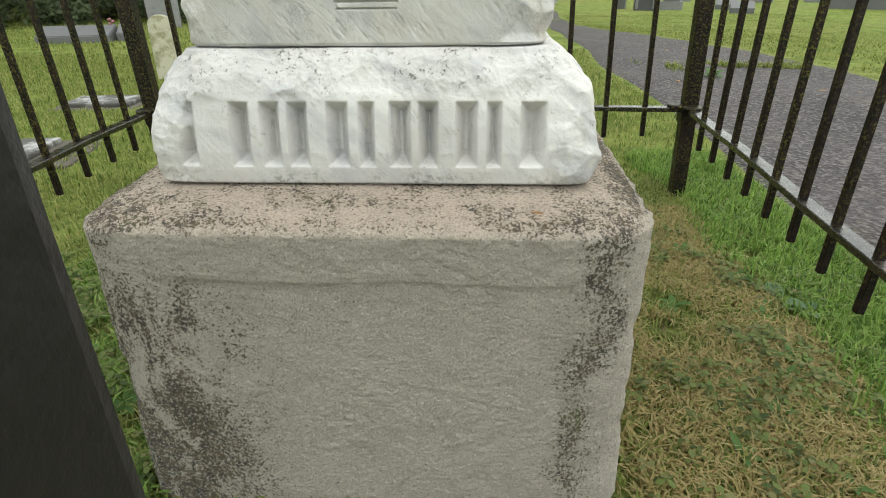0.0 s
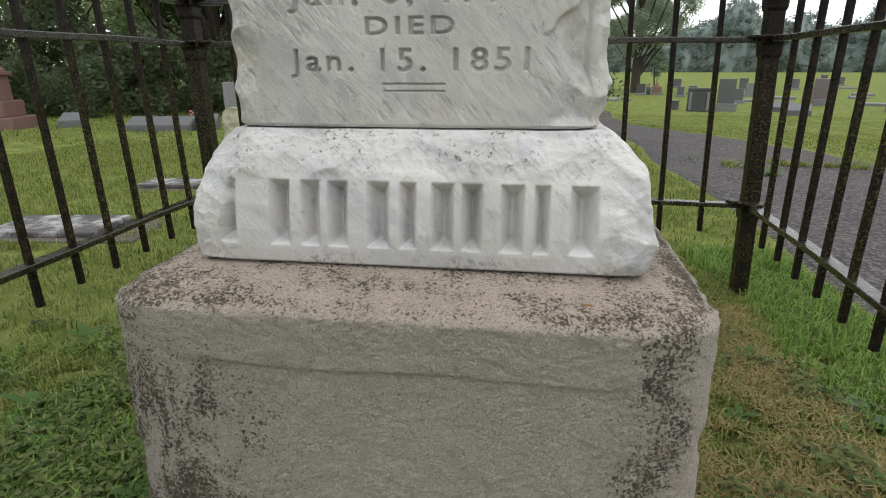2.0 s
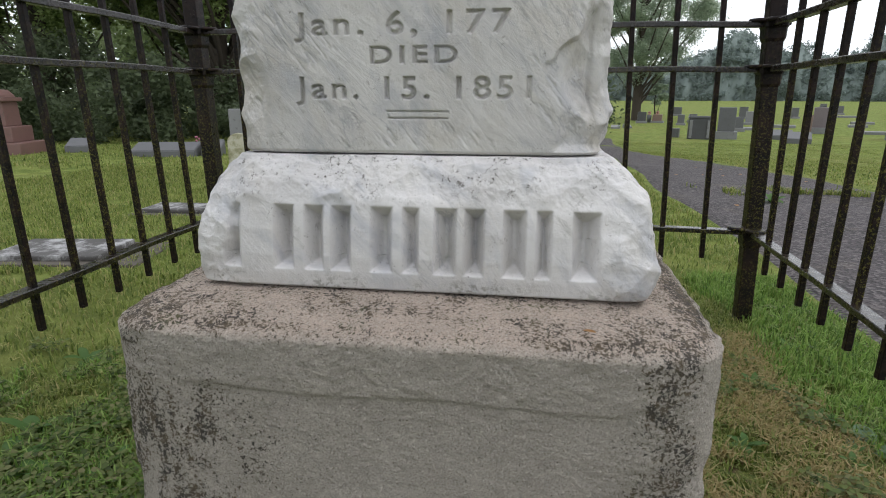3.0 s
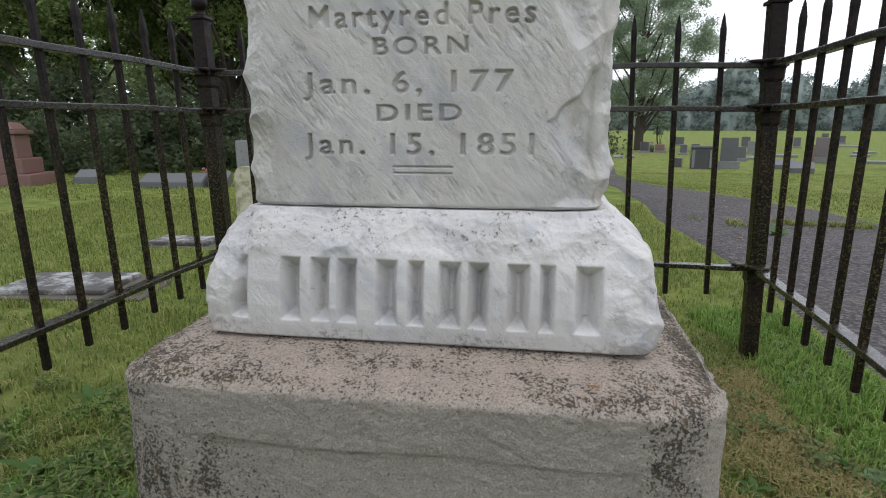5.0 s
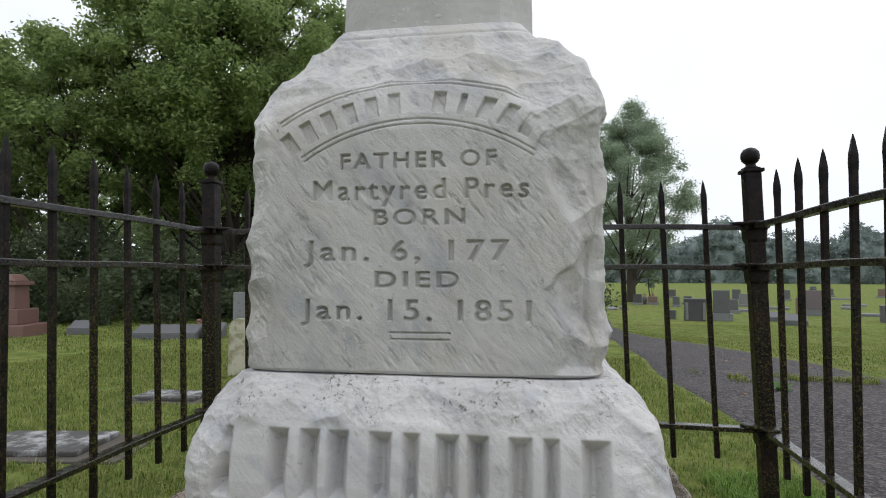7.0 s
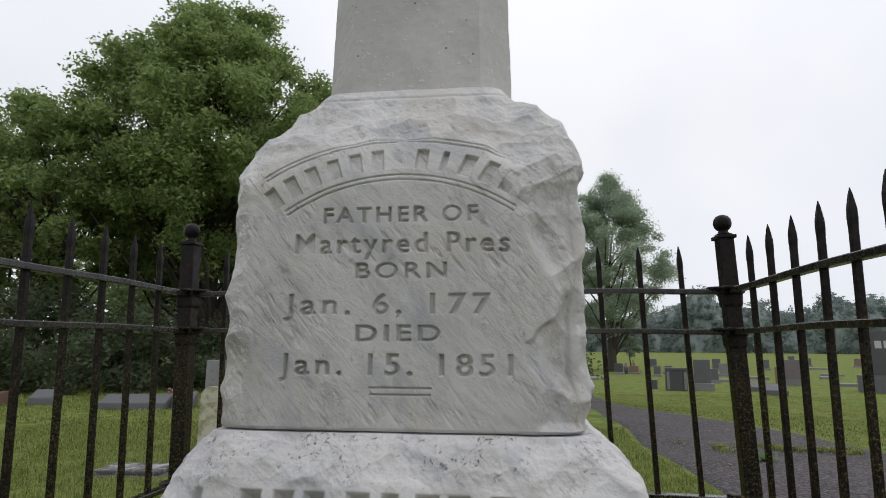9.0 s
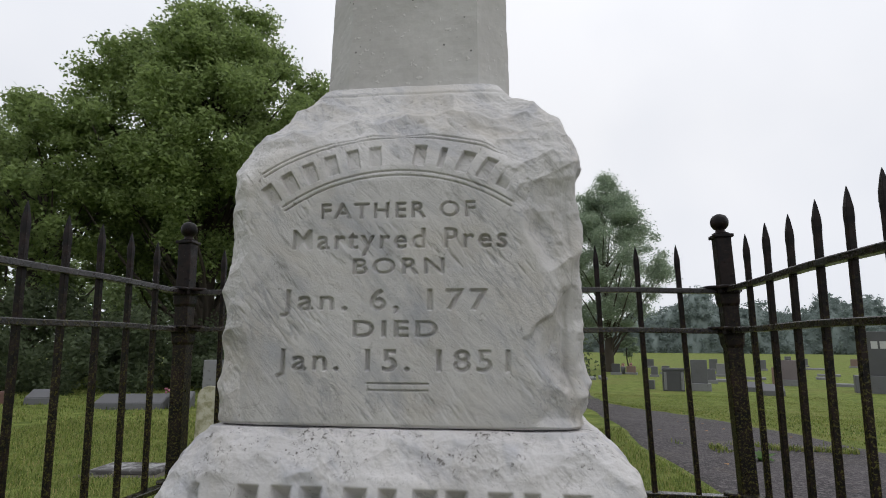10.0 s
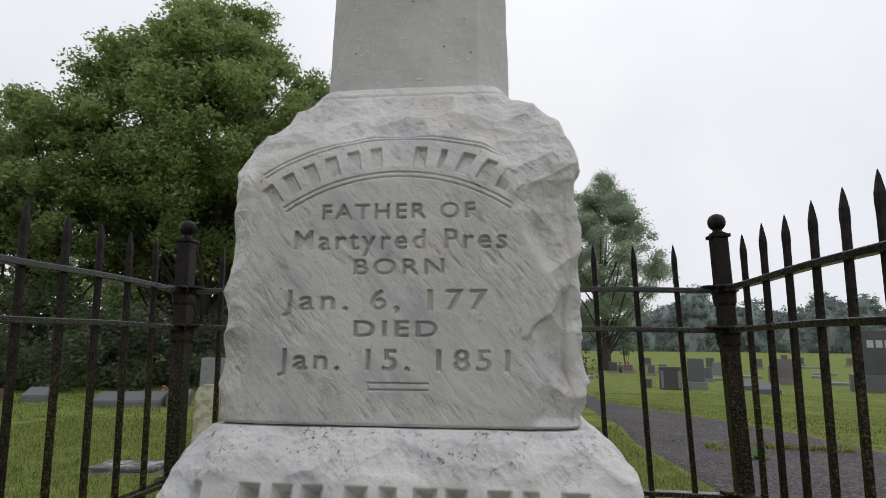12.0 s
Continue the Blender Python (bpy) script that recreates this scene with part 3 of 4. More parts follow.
def build_base():
    hs = np.concatenate([np.linspace(-0.12, 0.08, 12), np.linspace(0.085, 0.545, 170), np.linspace(0.547, 0.5655, 14)])
    half = np.full(len(hs), 0.352) + 0.006 * smooth(0.5, 0.1, hs)
    half = half - 0.018 * smooth(0.550, 0.5655, hs) ** 2
    # the sloping top
    hs2 = np.concatenate([np.linspace(0.567, 0.583, 34), [0.583]])
    half2 = np.concatenate([np.linspace(0.325, 0.245, 34), [0.01]])
    p = block(np.concatenate([hs, hs2]), np.concatenate([half, half2]), 330, 110, 9)
    nrm = outward(p)
    q = p.reshape(-1, 3)
    front = smooth(-0.5, -0.95, nrm[..., 1].ravel())
    panel = front * smooth(0.497, 0.493, q[:, 2] + 0.002 * np.sin(23 * q[:, 0])) * smooth(-0.365, -0.355, q[:, 0]) * smooth(0.128, 0.118, q[:, 0])
    edge = 1 - smooth(0.0, 0.05, np.minimum(q[:, 0] - (CX - 0.352), (CX + 0.352) - q[:, 0]))
    off = 0.006 * fractal(q, 9, 4, 3) + 0.0028 * fractal(q, 90, 2, 9) + 0.0026 * fractal(q, 230, 1, 5) - 0.003 * panel
    off -= edge * (0.006 + 0.03 * np.maximum(0, fractal(q, 17, 3, 21)))
    rise = smooth(0.583, 0.570, q[:, 2]) * 0.8 + 0.2
    q = q + nrm.reshape(-1, 3) * (off * rise)[:, None]
    v, f = close_block(q.reshape(p.shape))
    ob = raw("base_block", v, f, LIMESTONE, True)
    stack(ob, "grey limestone base block crusted with black lichen")


def build_plinth():
    hs = np.concatenate([np.linspace(0.583, 0.690, 130), np.linspace(0.691, 0.735, 60), [0.7355]])
    half = np.interp(hs, [0.583, 0.585, 0.600, 0.622, 0.652, 0.672, 0.690, 0.704, 0.716, 0.726, 0.7347, 0.7355], [0.256, 0.2585, 0.2605, 0.2610, 0.2575, 0.2530, 0.2470, 0.2410, 0.2345, 0.2270, 0.2170, 0.01])
    p = block(hs, half + 0.004, 560, 90, 24)
    nrm = outward(p)
    q = p.reshape(-1, 3)
    x, z = q[:, 0], q[:, 2]
    front = smooth(-0.3, -0.8, nrm[..., 1].ravel())
    plan = np.zeros((MH, MW))
    # a worn name as bars, chiselled into the front
    for bx, w in ((-0.337, 0.024), (-0.272, 0.024), (-0.236, 0.024), (-0.203, 0.024), (-0.156, 0.026), (-0.122, 0.020), (-0.083, 0.026), (-0.050, 0.024), (-0.006, 0.026), (0.026, 0.018), (0.068, 0.025)):
        chisel(plan, bx, 0.643, w, 0.074, 0.0110)
    lost = smooth(0.070, 0.088, x + 0.05 * fractal(q, 18, 3, 35)) + smooth(-0.328, -0.345, x + 0.04 * fractal(q, 18, 3, 36)) * smooth(0.618, 0.632, z)
    ends = np.clip(1 - smooth(0.022, 0.048, 0.262 - np.abs(x - CX) + 0.03 * fractal(q, 14, 3, 33)) + lost, 0, 1)
    upper = smooth(0.676, 0.694, z + 0.022 * fractal(q, 20, 3, 8))
    broken = np.clip(upper + ends, 0, 1)
    cut = carved(soften(plan, 2), x, z) * front * (1 - 0.88 * np.clip(lost, 0, 1))
    off = 0.0008 * fractal(q, 60, 3, 2) - 0.0240 * cut
    off += broken * (0.011 * (np.sqrt(scallops(q, 17, 61) + 0.03) - 0.58) + 0.0038 * (scallops(q, 50, 64) - 0.35) + 0.014 * fractal(q, 9, 2, 12) + 0.0022 * fractal(q, 120, 3, 4))
    off -= 0.002 * ends
    off *= smooth(0.583, 0.592, z) * 0.9 + 0.1
    off *= 1 - smooth(0.729, 0.735, z) * 0.85
    q = q + nrm.reshape(-1, 3) * off[:, None]
    q[:, 0] += smooth(0.05, 0.125, x) * (0.006 + 0.009 * smooth(0.586, 0.620, z)) * smooth(0.735, 0.690, z) + 0.004
    v, f = close_block(q.reshape(p.shape))
    ob = raw("plinth", v, f, MARBLE_BASE, True)
    stack(ob, "chipped white marble plinth with worn cut letter bars")


def build_die():
    hs = np.concatenate([np.linspace(0.7362, 1.06, 390), np.linspace(1.061, 1.189, 130), [1.190]])
    half = np.interp(hs, [0.737, 0.739, 0.80, 1.02, 1.04, 1.06, 1.08, 1.10, 1.12, 1.14, 1.16, 1.178, 1.189, 1.190], [0.2165, 0.2195, 0.2205, 0.2200, 0.2180, 0.2125, 0.2055, 0.195, 0.181, 0.164, 0.148, 0.136, 0.128, 0.01])
    p = block(hs, half, 500, 90, 11)
    nrm = outward(p)
    q = p.reshape(-1, 3)
    x, z = q[:, 0], q[:, 2]
    front = smooth(-0.45, -0.85, nrm[..., 1].ravel())
    plan = np.zeros((MH, MW))
    line_of_text(plan, "FATHER OF", -0.212, -0.028, 0.9745, 0.0265, 0.0001)
    line_of_text(plan, "Martyred Pres", -0.245, 0.008, 0.9375, 0.034, 0.0001)
    line_of_text(plan, "BORN", -0.171, -0.064, 0.9075, 0.0265, 0.0001)
    line_of_text(plan, "Jan. 6, 177", -0.256, -0.014, 0.866, 0.034, 0.0002)
    line_of_text(plan, "DIED", -0.169, -0.071, 0.8355, 0.0265, 0.0001)
    line_of_text(plan, "Jan. 15. 1851", -0.258, 0.010, 0.7975, 0.034, 0.0002)
    bar(plan, -0.116, 0.7835, 0.071, 0.0011)
    bar(plan, -0.116, 0.7760, 0.069, 0.0011)
    # the arched name, as bars, between its double lines
    cx, cz = -0.122, 0.786
    for k in range(13):
        if k == 6:
            continue
        a = radians(-35.0 + 70.0 * k / 12)
        w = 0.006 if k == 8 else 0.014
        bar(plan, cx + 0.268 * math.sin(a), cz + 0.268 * math.cos(a), w, 0.026, -a)
    fine = np.zeros((MH, MW))
    for r in (0.2405, 0.2465, 0.293, 0.2985):
        for k in range(160):
            a = radians(-34 + 68 * k / 159)
            bar(fine, cx + r * math.sin(a), cz + r * math.cos(a), 0.0024, 0.0014, -a)
    cut = carved(soften(plan, 1), x, z) + 0.55 * carved(soften(fine, 1), x, z)
    worn = 0.75 + 0.9 * fractal(q, 16, 3, 40)
    # broken surface along the edges and down the right
    brk = 0.036 + 0.06 * fractal(q, 11, 3, 14) + 0.018 * np.sin(14 * (z - 0.75))
    right = smooth(brk - 0.008, brk + 0.012, x + 0.045 * smooth(0.98, 1.1, z))
    left = smooth(-0.292, -0.312, x + 0.03 * fractal(q, 16, 3, 15))
    top = smooth(1.075, 1.095, z + 0.25 * (x - CX) ** 2 * 3 + 0.015 * fractal(q, 18, 3, 18))
    rough = np.clip(right + left + top + (1 - front) * 0.8, 0, 1)
    off = 0.0016 * fractal(q, 50, 4, 2)
    streak = np.stack([x * 0.8 + z * 0.6, q[:, 1], (z * 0.8 - x * 0.6) * 0.18], -1)
    off -= 0.0026 * np.maximum(0, fractal(streak, 210, 4, 6) - 0.08) * smooth(-0.06, 0.12, fractal(q, 16, 3, 58)) * front * 3 * (1 - right)
    off -= 0.0075 * cut * front * np.clip(worn, 0.2, 1.1) * (1 - 0.85 * right)
    off += rough * (0.017 * (scallops(q, 17, 62) - 0.42) + 0.0045 * (scallops(q, 42, 65, (1, 1, 0.7)) - 0.4) + 0.008 * fractal(q, 8, 2, 12) + 0.0028 * fractal(q, 110, 3, 4))
    off -= 0.006 * right * front
    # one deep flake low on the right
    fx, fz = 0.062 + 0.030 * fractal(q, 24, 3, 77), 0.868 + 0.030 * fractal(q, 24, 3, 78)
    flake = smooth(0.0, 0.006, (x - fx) * 0.75 - (z - fz) * 0.6 + 0.004) * smooth(0.07, 0.02, np.hypot(x - fx - 0.02, z - fz + 0.035))
    off -= 0.006 * flake * front
    off *= smooth(0.737, 0.749, z) * 0.8 + 0.2
    off *= 1 - 0.9 * smooth(1.156, 1.172, z)
    off -= 0.0022 * np.exp(-(((z - 1.172) / 0.0022) ** 2))
    q = q + nrm.reshape(-1, 3) * off[:, None]
    q[:, 2] -= 0.006 * smooth(1.13, 1.185, z)
    # the shoulder on the broken side is the fuller one
    q[:, 0] += 0.013 * smooth(CX + 0.04, CX + 0.15, x) * smooth(1.02, 1.07, z) * smooth(1.175, 1.13, z)
    v, f = close_block(q.reshape(p.shape))
    ob = raw("die_block", v, f, MARBLE, True)
    stack(ob, "round-shouldered marble block with cut inscription and broken edges")


def build_shaft():
    hs = np.concatenate([np.linspace(1.17, 1.75, 90), np.linspace(1.76, 2.5, 20)])
    rings = []
    sx, sy = -0.123, 0.900
    for z in hs:
        h = 0.1385 - 0.024 * (z - 1.19)
        c = 0.044 - 0.008 * (z - 1.19)
        pts = [(-h + c, -h), (h - c, -h), (h, -h + c), (h, h - c), (h - c, h), (-h + c, h), (-h, h - c), (-h, -h + c)]
        ring = []
        for (ax, ay), (bx, by) in zip(pts, pts[1:] + pts[:1]):
            n = 26 if abs(bx - ax) > 0.1 else 8
            for k in range(n):
                ring.append((sx + ax + (bx - ax) * k / n, sy + ay + (by - ay) * k / n, z))
        rings.append(ring)
    # drawn in to a point
    tip = np.array(rings[-1]) - (sx, sy, 2.5)
    for k in (0.66, 0.33, 0.01):
        rings.append(tip * (k, k, 1) + (sx, sy, 2.5 + 0.16 * (1 - k)))
    p = np.array(rings)
    nrm = outward(p)
    q = p.reshape(-1, 3)
    off = 0.0022 * fractal(q, 26, 4, 50) + 0.0016 * fractal(q, 90, 3, 51) - 0.004 * np.maximum(0, value_noise(q, 70, 52) - 0.9) * 6
    q = q + nrm.reshape(-1, 3) * off[:, None]
    v, f = close_block(q.reshape(p.shape))
    ob = raw("shaft", v, f, SHAFT_STONE, False)
    stack(ob, "tapered smooth grey stone shaft with chamfered corners")


build_base()
build_plinth()
build_die()
build_shaft()

# ---- the iron fence ----
XL, XR, YF, YB = -1.178, 0.766, 0.0, 2.075
TOP, MID, LOW, TIP, FOOT = 1.022, 0.882, 0.344, 1.184, 0.242


def post_mesh():
    bm = bmesh.new()
    w = 0.051
    box(bm, (w, w, 1.36), (0, 0, -0.15), 0.004)
    return bm


def fence():
    root = thing("iron_fence", (0, 0, 0), "rusty black iron picket fence round the grave, speckled with moss", "fence")
    rng = random.Random(4)
    posts = [(XL - 0.008, YB - 0.04), (XR + 0.012, YB), (XL, YF), (0.690, YF), (-0.075, YF)]
    first = None
    for x, y in posts:
        lean = -1.6 if y > 1 else 5.5 if x > 0.5 else 0.0
        m = pose(x, y, 0.6, rng.uniform(-0.3, 0.3), lean, rng.uniform(-2, 2)) @ pose(0, 0, -0.6)
        if first is None:
            first = {}
            o = part("post", post_mesh(), IRON, root)
            first["post"] = o.data
            o.matrix_basis = m
            cap = lathe([(0.004, 1.205), (0.030, 1.222), (0.018, 1.228), (0.015, 1.236), (0.0225, 1.242), (0.0285, 1.251), (0.0305, 1.263), (0.0285, 1.276), (0.021, 1.287), (0.008, 1.293), (0.001, 1.294)], 18)
            c = part("ball_finial", cap, IRON, o, "round iron ball finial")
            first["ball_finial"] = c.data
            plate = boxed((0.066, 0.066, 0.012), (0, 0, 1.206), 0.003)
            first["cap_plate"] = part("cap_plate", plate, IRON, o).data
            # a cast bracket: a band with lugs, drawn in below the rail
            col = bmesh.new()
            prev = None
            for z, h in ((0.0, 0.027), (0.010, 0.031), (0.040, 0.0325), (0.046, 0.0355), (0.064, 0.0355), (0.067, 0.033)):
                ring = [col.verts.new((a * h, b * h, z)) for a, b in ((-1, -0.8), (-0.8, -1), (0.8, -1), (1, -0.8), (1, 0.8), (0.8, 1), (-0.8, 1), (-1, 0.8))]
                if prev:
                    for i in range(8):
                        col.faces.new((prev[i], prev[(i + 1) % 8], ring[(i + 1) % 8], ring[i]))
                else:
                    col.faces.new(ring[::-1])
                prev = ring
            col.faces.new(prev)
            box(col, (0.096, 0.022, 0.014), (0.0, 0, 0.048), 0.003)
            box(col, (0.022, 0.096, 0.014), (0, 0.0, 0.048), 0.003)
            cme = part("collar", col, IRON, o)
            first["collar"] = cme.data
            cme.matrix_basis = pose(0, 0, TOP - 0.055)
            for z in (MID - 0.055, LOW - 0.055):
                share("collar", first["collar"], o, pose(0, 0, z))
        else:
            shape = first["post"]
            if (x, y) == posts[-1]:
                shape = shape.copy()
                shape.materials[0] = BARE_IRON
            o = share("post", shape, root, m)
            share("ball_finial", first["ball_finial"], o, Matrix())
            share("cap_plate", first["cap_plate"], o, Matrix())
            for z in (TOP - 0.055, MID - 0.055, LOW - 0.055):
                share("collar", first["collar"], o, pose(0, 0, z))

    def rail(x0, y0, x1, y1, z, flat):
        n = 24
        L = math.hypot(x1 - x0, y1 - y0)
        bm = bmesh.new()
        w, h = (0.036, 0.016) if flat else (0.028, 0.018)
        prev = None
        for k in range(n + 1):
            s = k / n
            dz = 0.002 * math.sin(7 * s + z * 9) + 0.0015 * math.sin(19 * s + x0)
            ring = [bm.verts.new((s * L, a * w / 2, b * h / 2 + dz)) for a, b in ((-1, -0.75), (-0.9, -1), (0.9, -1), (1, -0.75), (1, 0.75), (0.9, 1), (-0.9, 1), (-1, 0.75))]
            if prev:
                for i in range(8):
                    bm.faces.new((prev[i], prev[(i + 1) % 8], ring[(i + 1) % 8], ring[i]))
            else:
                bm.faces.new(ring)
            prev = ring
        bm.faces.new(prev[::-1])
        o = part("rail", bm, WET_IRON, root)
        o.matrix_basis = pose(x0, y0, z, 0, 0, math.degrees(math.atan2(y1 - y0, x1 - x0)))
        # flattened bolted lugs at both ends
        if "lug" not in first:
            lug = lathe([(0.012, 0), (0.030, 0), (0.032, 0.003), (0.032, 0.008), (0.029, 0.011), (0.012, 0.011)], 18)
            first["lug"] = part("lug", lug, IRON, o).data
            bpy.data.objects.remove(o.children[0])
        for s in (0.045, L - 0.045):
            share("lug", first["lug"], o, pose(s, 0, 0.004))

    # each run of rails: its ends at the low, middle and top height
    runs = [((XL + 0.035, XL + 0.005, XL), YF, (XL - 0.010, XL - 0.016, XL - 0.018), YB - 0.04),
            ((0.665, 0.717, 0.731), YF, (XR + 0.020, XR, XR - 0.006), YB),
            ((XL - 0.005, XL - 0.014, XL - 0.017), YB - 0.04, (XR + 0.018, XR + 0.004, XR), YB),
            ((XL, XL, XL), YF, (-0.075, -0.075, -0.075), YF)]
    for xa, ya, xb, yb in runs:
        for x0, x1, z in zip(xa, xb, (LOW, MID, TOP)):
            rail(x0, ya, x1, yb, z, z == LOW)

    # a square picket with a drawn-out point
    bm = bmesh.new()
    w = 0.0079
    rings = []
    for z, k in ((FOOT, 0.95), (FOOT + 0.004, 1.0), (0.60, 1.0), (0.90, 1.0), (1.09, 1.0), (1.115, 1.12), (1.135, 1.05), (1.168, 0.5), (TIP, 0.08)):
        rings.append([bm.verts.new((a * w * k, b * w * k, z)) for a, b in ((-1, -0.8), (-0.8, -1), (0.8, -1), (1, -0.8), (1, 0.8), (0.8, 1), (-0.8, 1), (-1, 0.8))])
    for a, b in zip(rings, rings[1:]):
        for i in range(8):
            bm.faces.new((a[i], a[(i + 1) % 8], b[(i + 1) % 8], b[i]))
    bm.faces.new(rings[0][::-1])
    bm.faces.new(rings[-1])
    o = part("picket", bm, IRON, root)
    me = o.data
    bpy.data.objects.remove(o)
    spots = []
    for k in range(12):
        j = min(k, 8)
        spots.append(((0.779 - 0.0095 * j, 1.902 - 0.1465 * k), (0.757 + 0.0015 * j, 1.860 - 0.1325 * k)))
    for k in range(12):
        j = min(k, 7)
        spots.append(((-1.186 + 0.0032 * j, 1.872 - 0.1437 * k), (-1.204 + 0.002 * j, 1.845 - 0.1385 * k)))
    x = 0.620
    while x > XL + 0.1:
        y = YB - 0.04 * (XR - x) / (XR - XL)
        slip = 0.022 if x < -0.9 else 0.0
        spots.append(((x + slip + 0.011, y), (x + slip - 0.0125, y)))
        x -= 0.1405
    x = XL + 0.14
    while x < -0.2:
        spots.append(((x, YF), (x, YF)))
        x += 0.1405
    for (ax, ay), (bx, by) in spots:
        run = TIP - FOOT
        tilt = math.degrees(math.atan2(bx - ax, run)) + rng.uniform(-0.25, 0.25)
        nod = -math.degrees(math.atan2(by - ay, run)) + rng.uniform(-0.2, 0.2)
        share("picket", me, root, pose(ax, ay, FOOT + rng.uniform(-0.004, 0.004), nod, tilt, rng.uniform(-3, 3)) @ pose(0, 0, -FOOT))
    return root


fence()

# ---- slabs and gravestones ----
def slab(x, y, bed, face, shift, turn, label):
    z = on_land(x, y) - 0.042
    root = thing("grave_slab", (x, y, z), label, "grave slab", "flat grave slabs", turn=turn)
    part("concrete_bed", boxed((bed[0], bed[1], 0.11), (0, 0, -0.06), 0.010), CONCRETE, root, "rough brown concrete bed")
    part("face_slab", boxed((face[0], face[1], 0.030), (shift, 0.01, 0.048), 0.009), SLAB_STONE, root, "stained white marble face")


slab(-2.28, 2.56, (0.80, 0.46), (0.56, 0.36), -0.10, 8, "flat stained marble grave slab on a concrete bed")
slab(-2.47, 3.72, (0.56, 0.38), (0.44, 0.27), 0.0, 4, "small weathered flat grave slab sunk in the grass")


def headstone_rounded():
    x, y = -2.51, 4.75
    root = thing("small_headstone", (x, y, on_land(x, y)), "thin old white marble headstone, moss stained, with a rounded top", "headstone", "", turn=24)
    bm = bmesh.new()
    w, h, d = 0.10, 0.49, 0.035
    prof = [(-w, -0.05), (w, -0.05), (w * 0.94, h - 0.07)] + [(w * 0.94 * math.cos(a), h - 0.07 + 0.07 * math.sin(a)) for a in np.linspace(0.3, math.pi - 0.3, 9)] + [(-w * 0.94, h - 0.07)]
    f = [bm.verts.new((a, -d, b)) for a, b in prof]
    k = [bm.verts.new((a, d, b)) for a, b in prof]
    bm.faces.new(f)
    bm.faces.new(k[::-1])
    for i in range(len(prof)):
        j = (i + 1) % len(prof)
        bm.faces.new((f[j], f[i], k[i], k[j]))
    bmesh.ops.bevel(bm, geom=[e for e in bm.edges if abs(e.verts[0].co.y - e.verts[1].co.y) < 1e-6], offset=0.008, segments=2, affect="EDGES")
    part("tablet", bm, OLD_MARBLE, root)


headstone_rounded()


def red_monument():
    x, y = -8.29, 7.95
    root = thing("red_monument", (x, y, on_land(x, y)), "red granite monument with stepped base and curved cap", "gravestone", turn=14)
    part("lower_base", boxed((1.15, 0.75, 0.24), (0, 0, -0.05), 0.02), RED_STONE, root)
    part("upper_base", boxed((0.86, 0.56, 0.24), (0, 0, 0.19), 0.02), RED_STONE, root)
    part("die_block", boxed((0.66, 0.40, 0.37), (0, 0, 0.43), 0.015, 0.96), RED_STONE, root)
    part("cornice", boxed((0.74, 0.48, 0.06), (0, 0, 0.80), 0.012), RED_STONE, root)
    part("cap", boxed((0.66, 0.44, 0.12), (0, 0, 0.86), 0.045, 0.72), RED_STONE, root)


red_monument()


def bevel_marker(x, y, w, d, h, turn, label, stone):
    """A low marker whose face slopes towards its front."""
    root = thing("bevel_marker", (x, y, on_land(x, y)), label, "grave marker", "low grave markers", turn=turn)
    bm = bmesh.new()
    q = [(-w / 2, -d / 2, -0.04), (w / 2, -d / 2, -0.04), (w / 2, d / 2, -0.04), (-w / 2, d / 2, -0.04), (-w / 2, -d / 2, h * 0.45), (w / 2, -d / 2, h * 0.45), (w / 2, d / 2, h), (-w / 2, d / 2, h)]
    v = [bm.verts.new(p) for p in q]
    for f in ((3, 2, 1, 0), (4, 5, 6, 7), (0, 1, 5, 4), (1, 2, 6, 5), (2, 3, 7, 6), (3, 0, 4, 7)):
        bm.faces.new([v[i] for i in f])
    bmesh.ops.bevel(bm, geom=list(bm.edges), offset=0.012, segments=2, affect="EDGES")
    part("block", bm, stone, root)
    return root


bevel_marker(-7.25, 8.45, 0.36, 0.30, 0.21, 20, "low grey granite grave marker with sloped face", GREY_STONE)
bevel_marker(-5.45, 8.05, 0.95, 0.34, 0.20, 12, "long low grey granite marker in front of the trees", GREY_STONE)
bevel_marker(-4.80, 8.25, 0.30, 0.26, 0.24, 12, "small grey marker beside the long one", GREY_STONE)


def upright(name, x, y, w, d, h, stone, label, base=None, base_h=0.0, turn=-10.0, top=1.0, lines=0, crown=False):
    root = thing(name, (x, y, on_land(x, y)), label, "headstone", "headstones in the far lawn", turn=turn)
    z = -0.1
    if base_h:
        part("base_stone", boxed((w * 1.35, d * 1.7, base_h + 0.1), (0, 0, -0.1), 0.02), base or stone, root)
        z = base_h
    bm = boxed((w, d, h - z), (0, 0, z), 0.02, top)
    part("tablet", bm, stone, root)
    if crown:
        part("cap_stone", boxed((w * 1.08, d * 1.15, 0.10), (0, 0, h), 0.02, 0.95), stone, root)
        for s in (-1, 1):
            part("pilaster", boxed((w * 0.13, d * 0.2, h - 0.12), (s * w * 0.40, -d * 0.55, 0.05), 0.008), PALE_STONE, root, "paler stone pilaster")
    for k in range(lines):
        part("letter_bar", boxed((w * 0.09, 0.012, w * 0.12), (-w * 0.36 + k * w * 0.12, -d / 2 * (top + 1) / 2 - 0.004, h * 0.72)), LETTER, root, "raised pale letter bar")
    return root


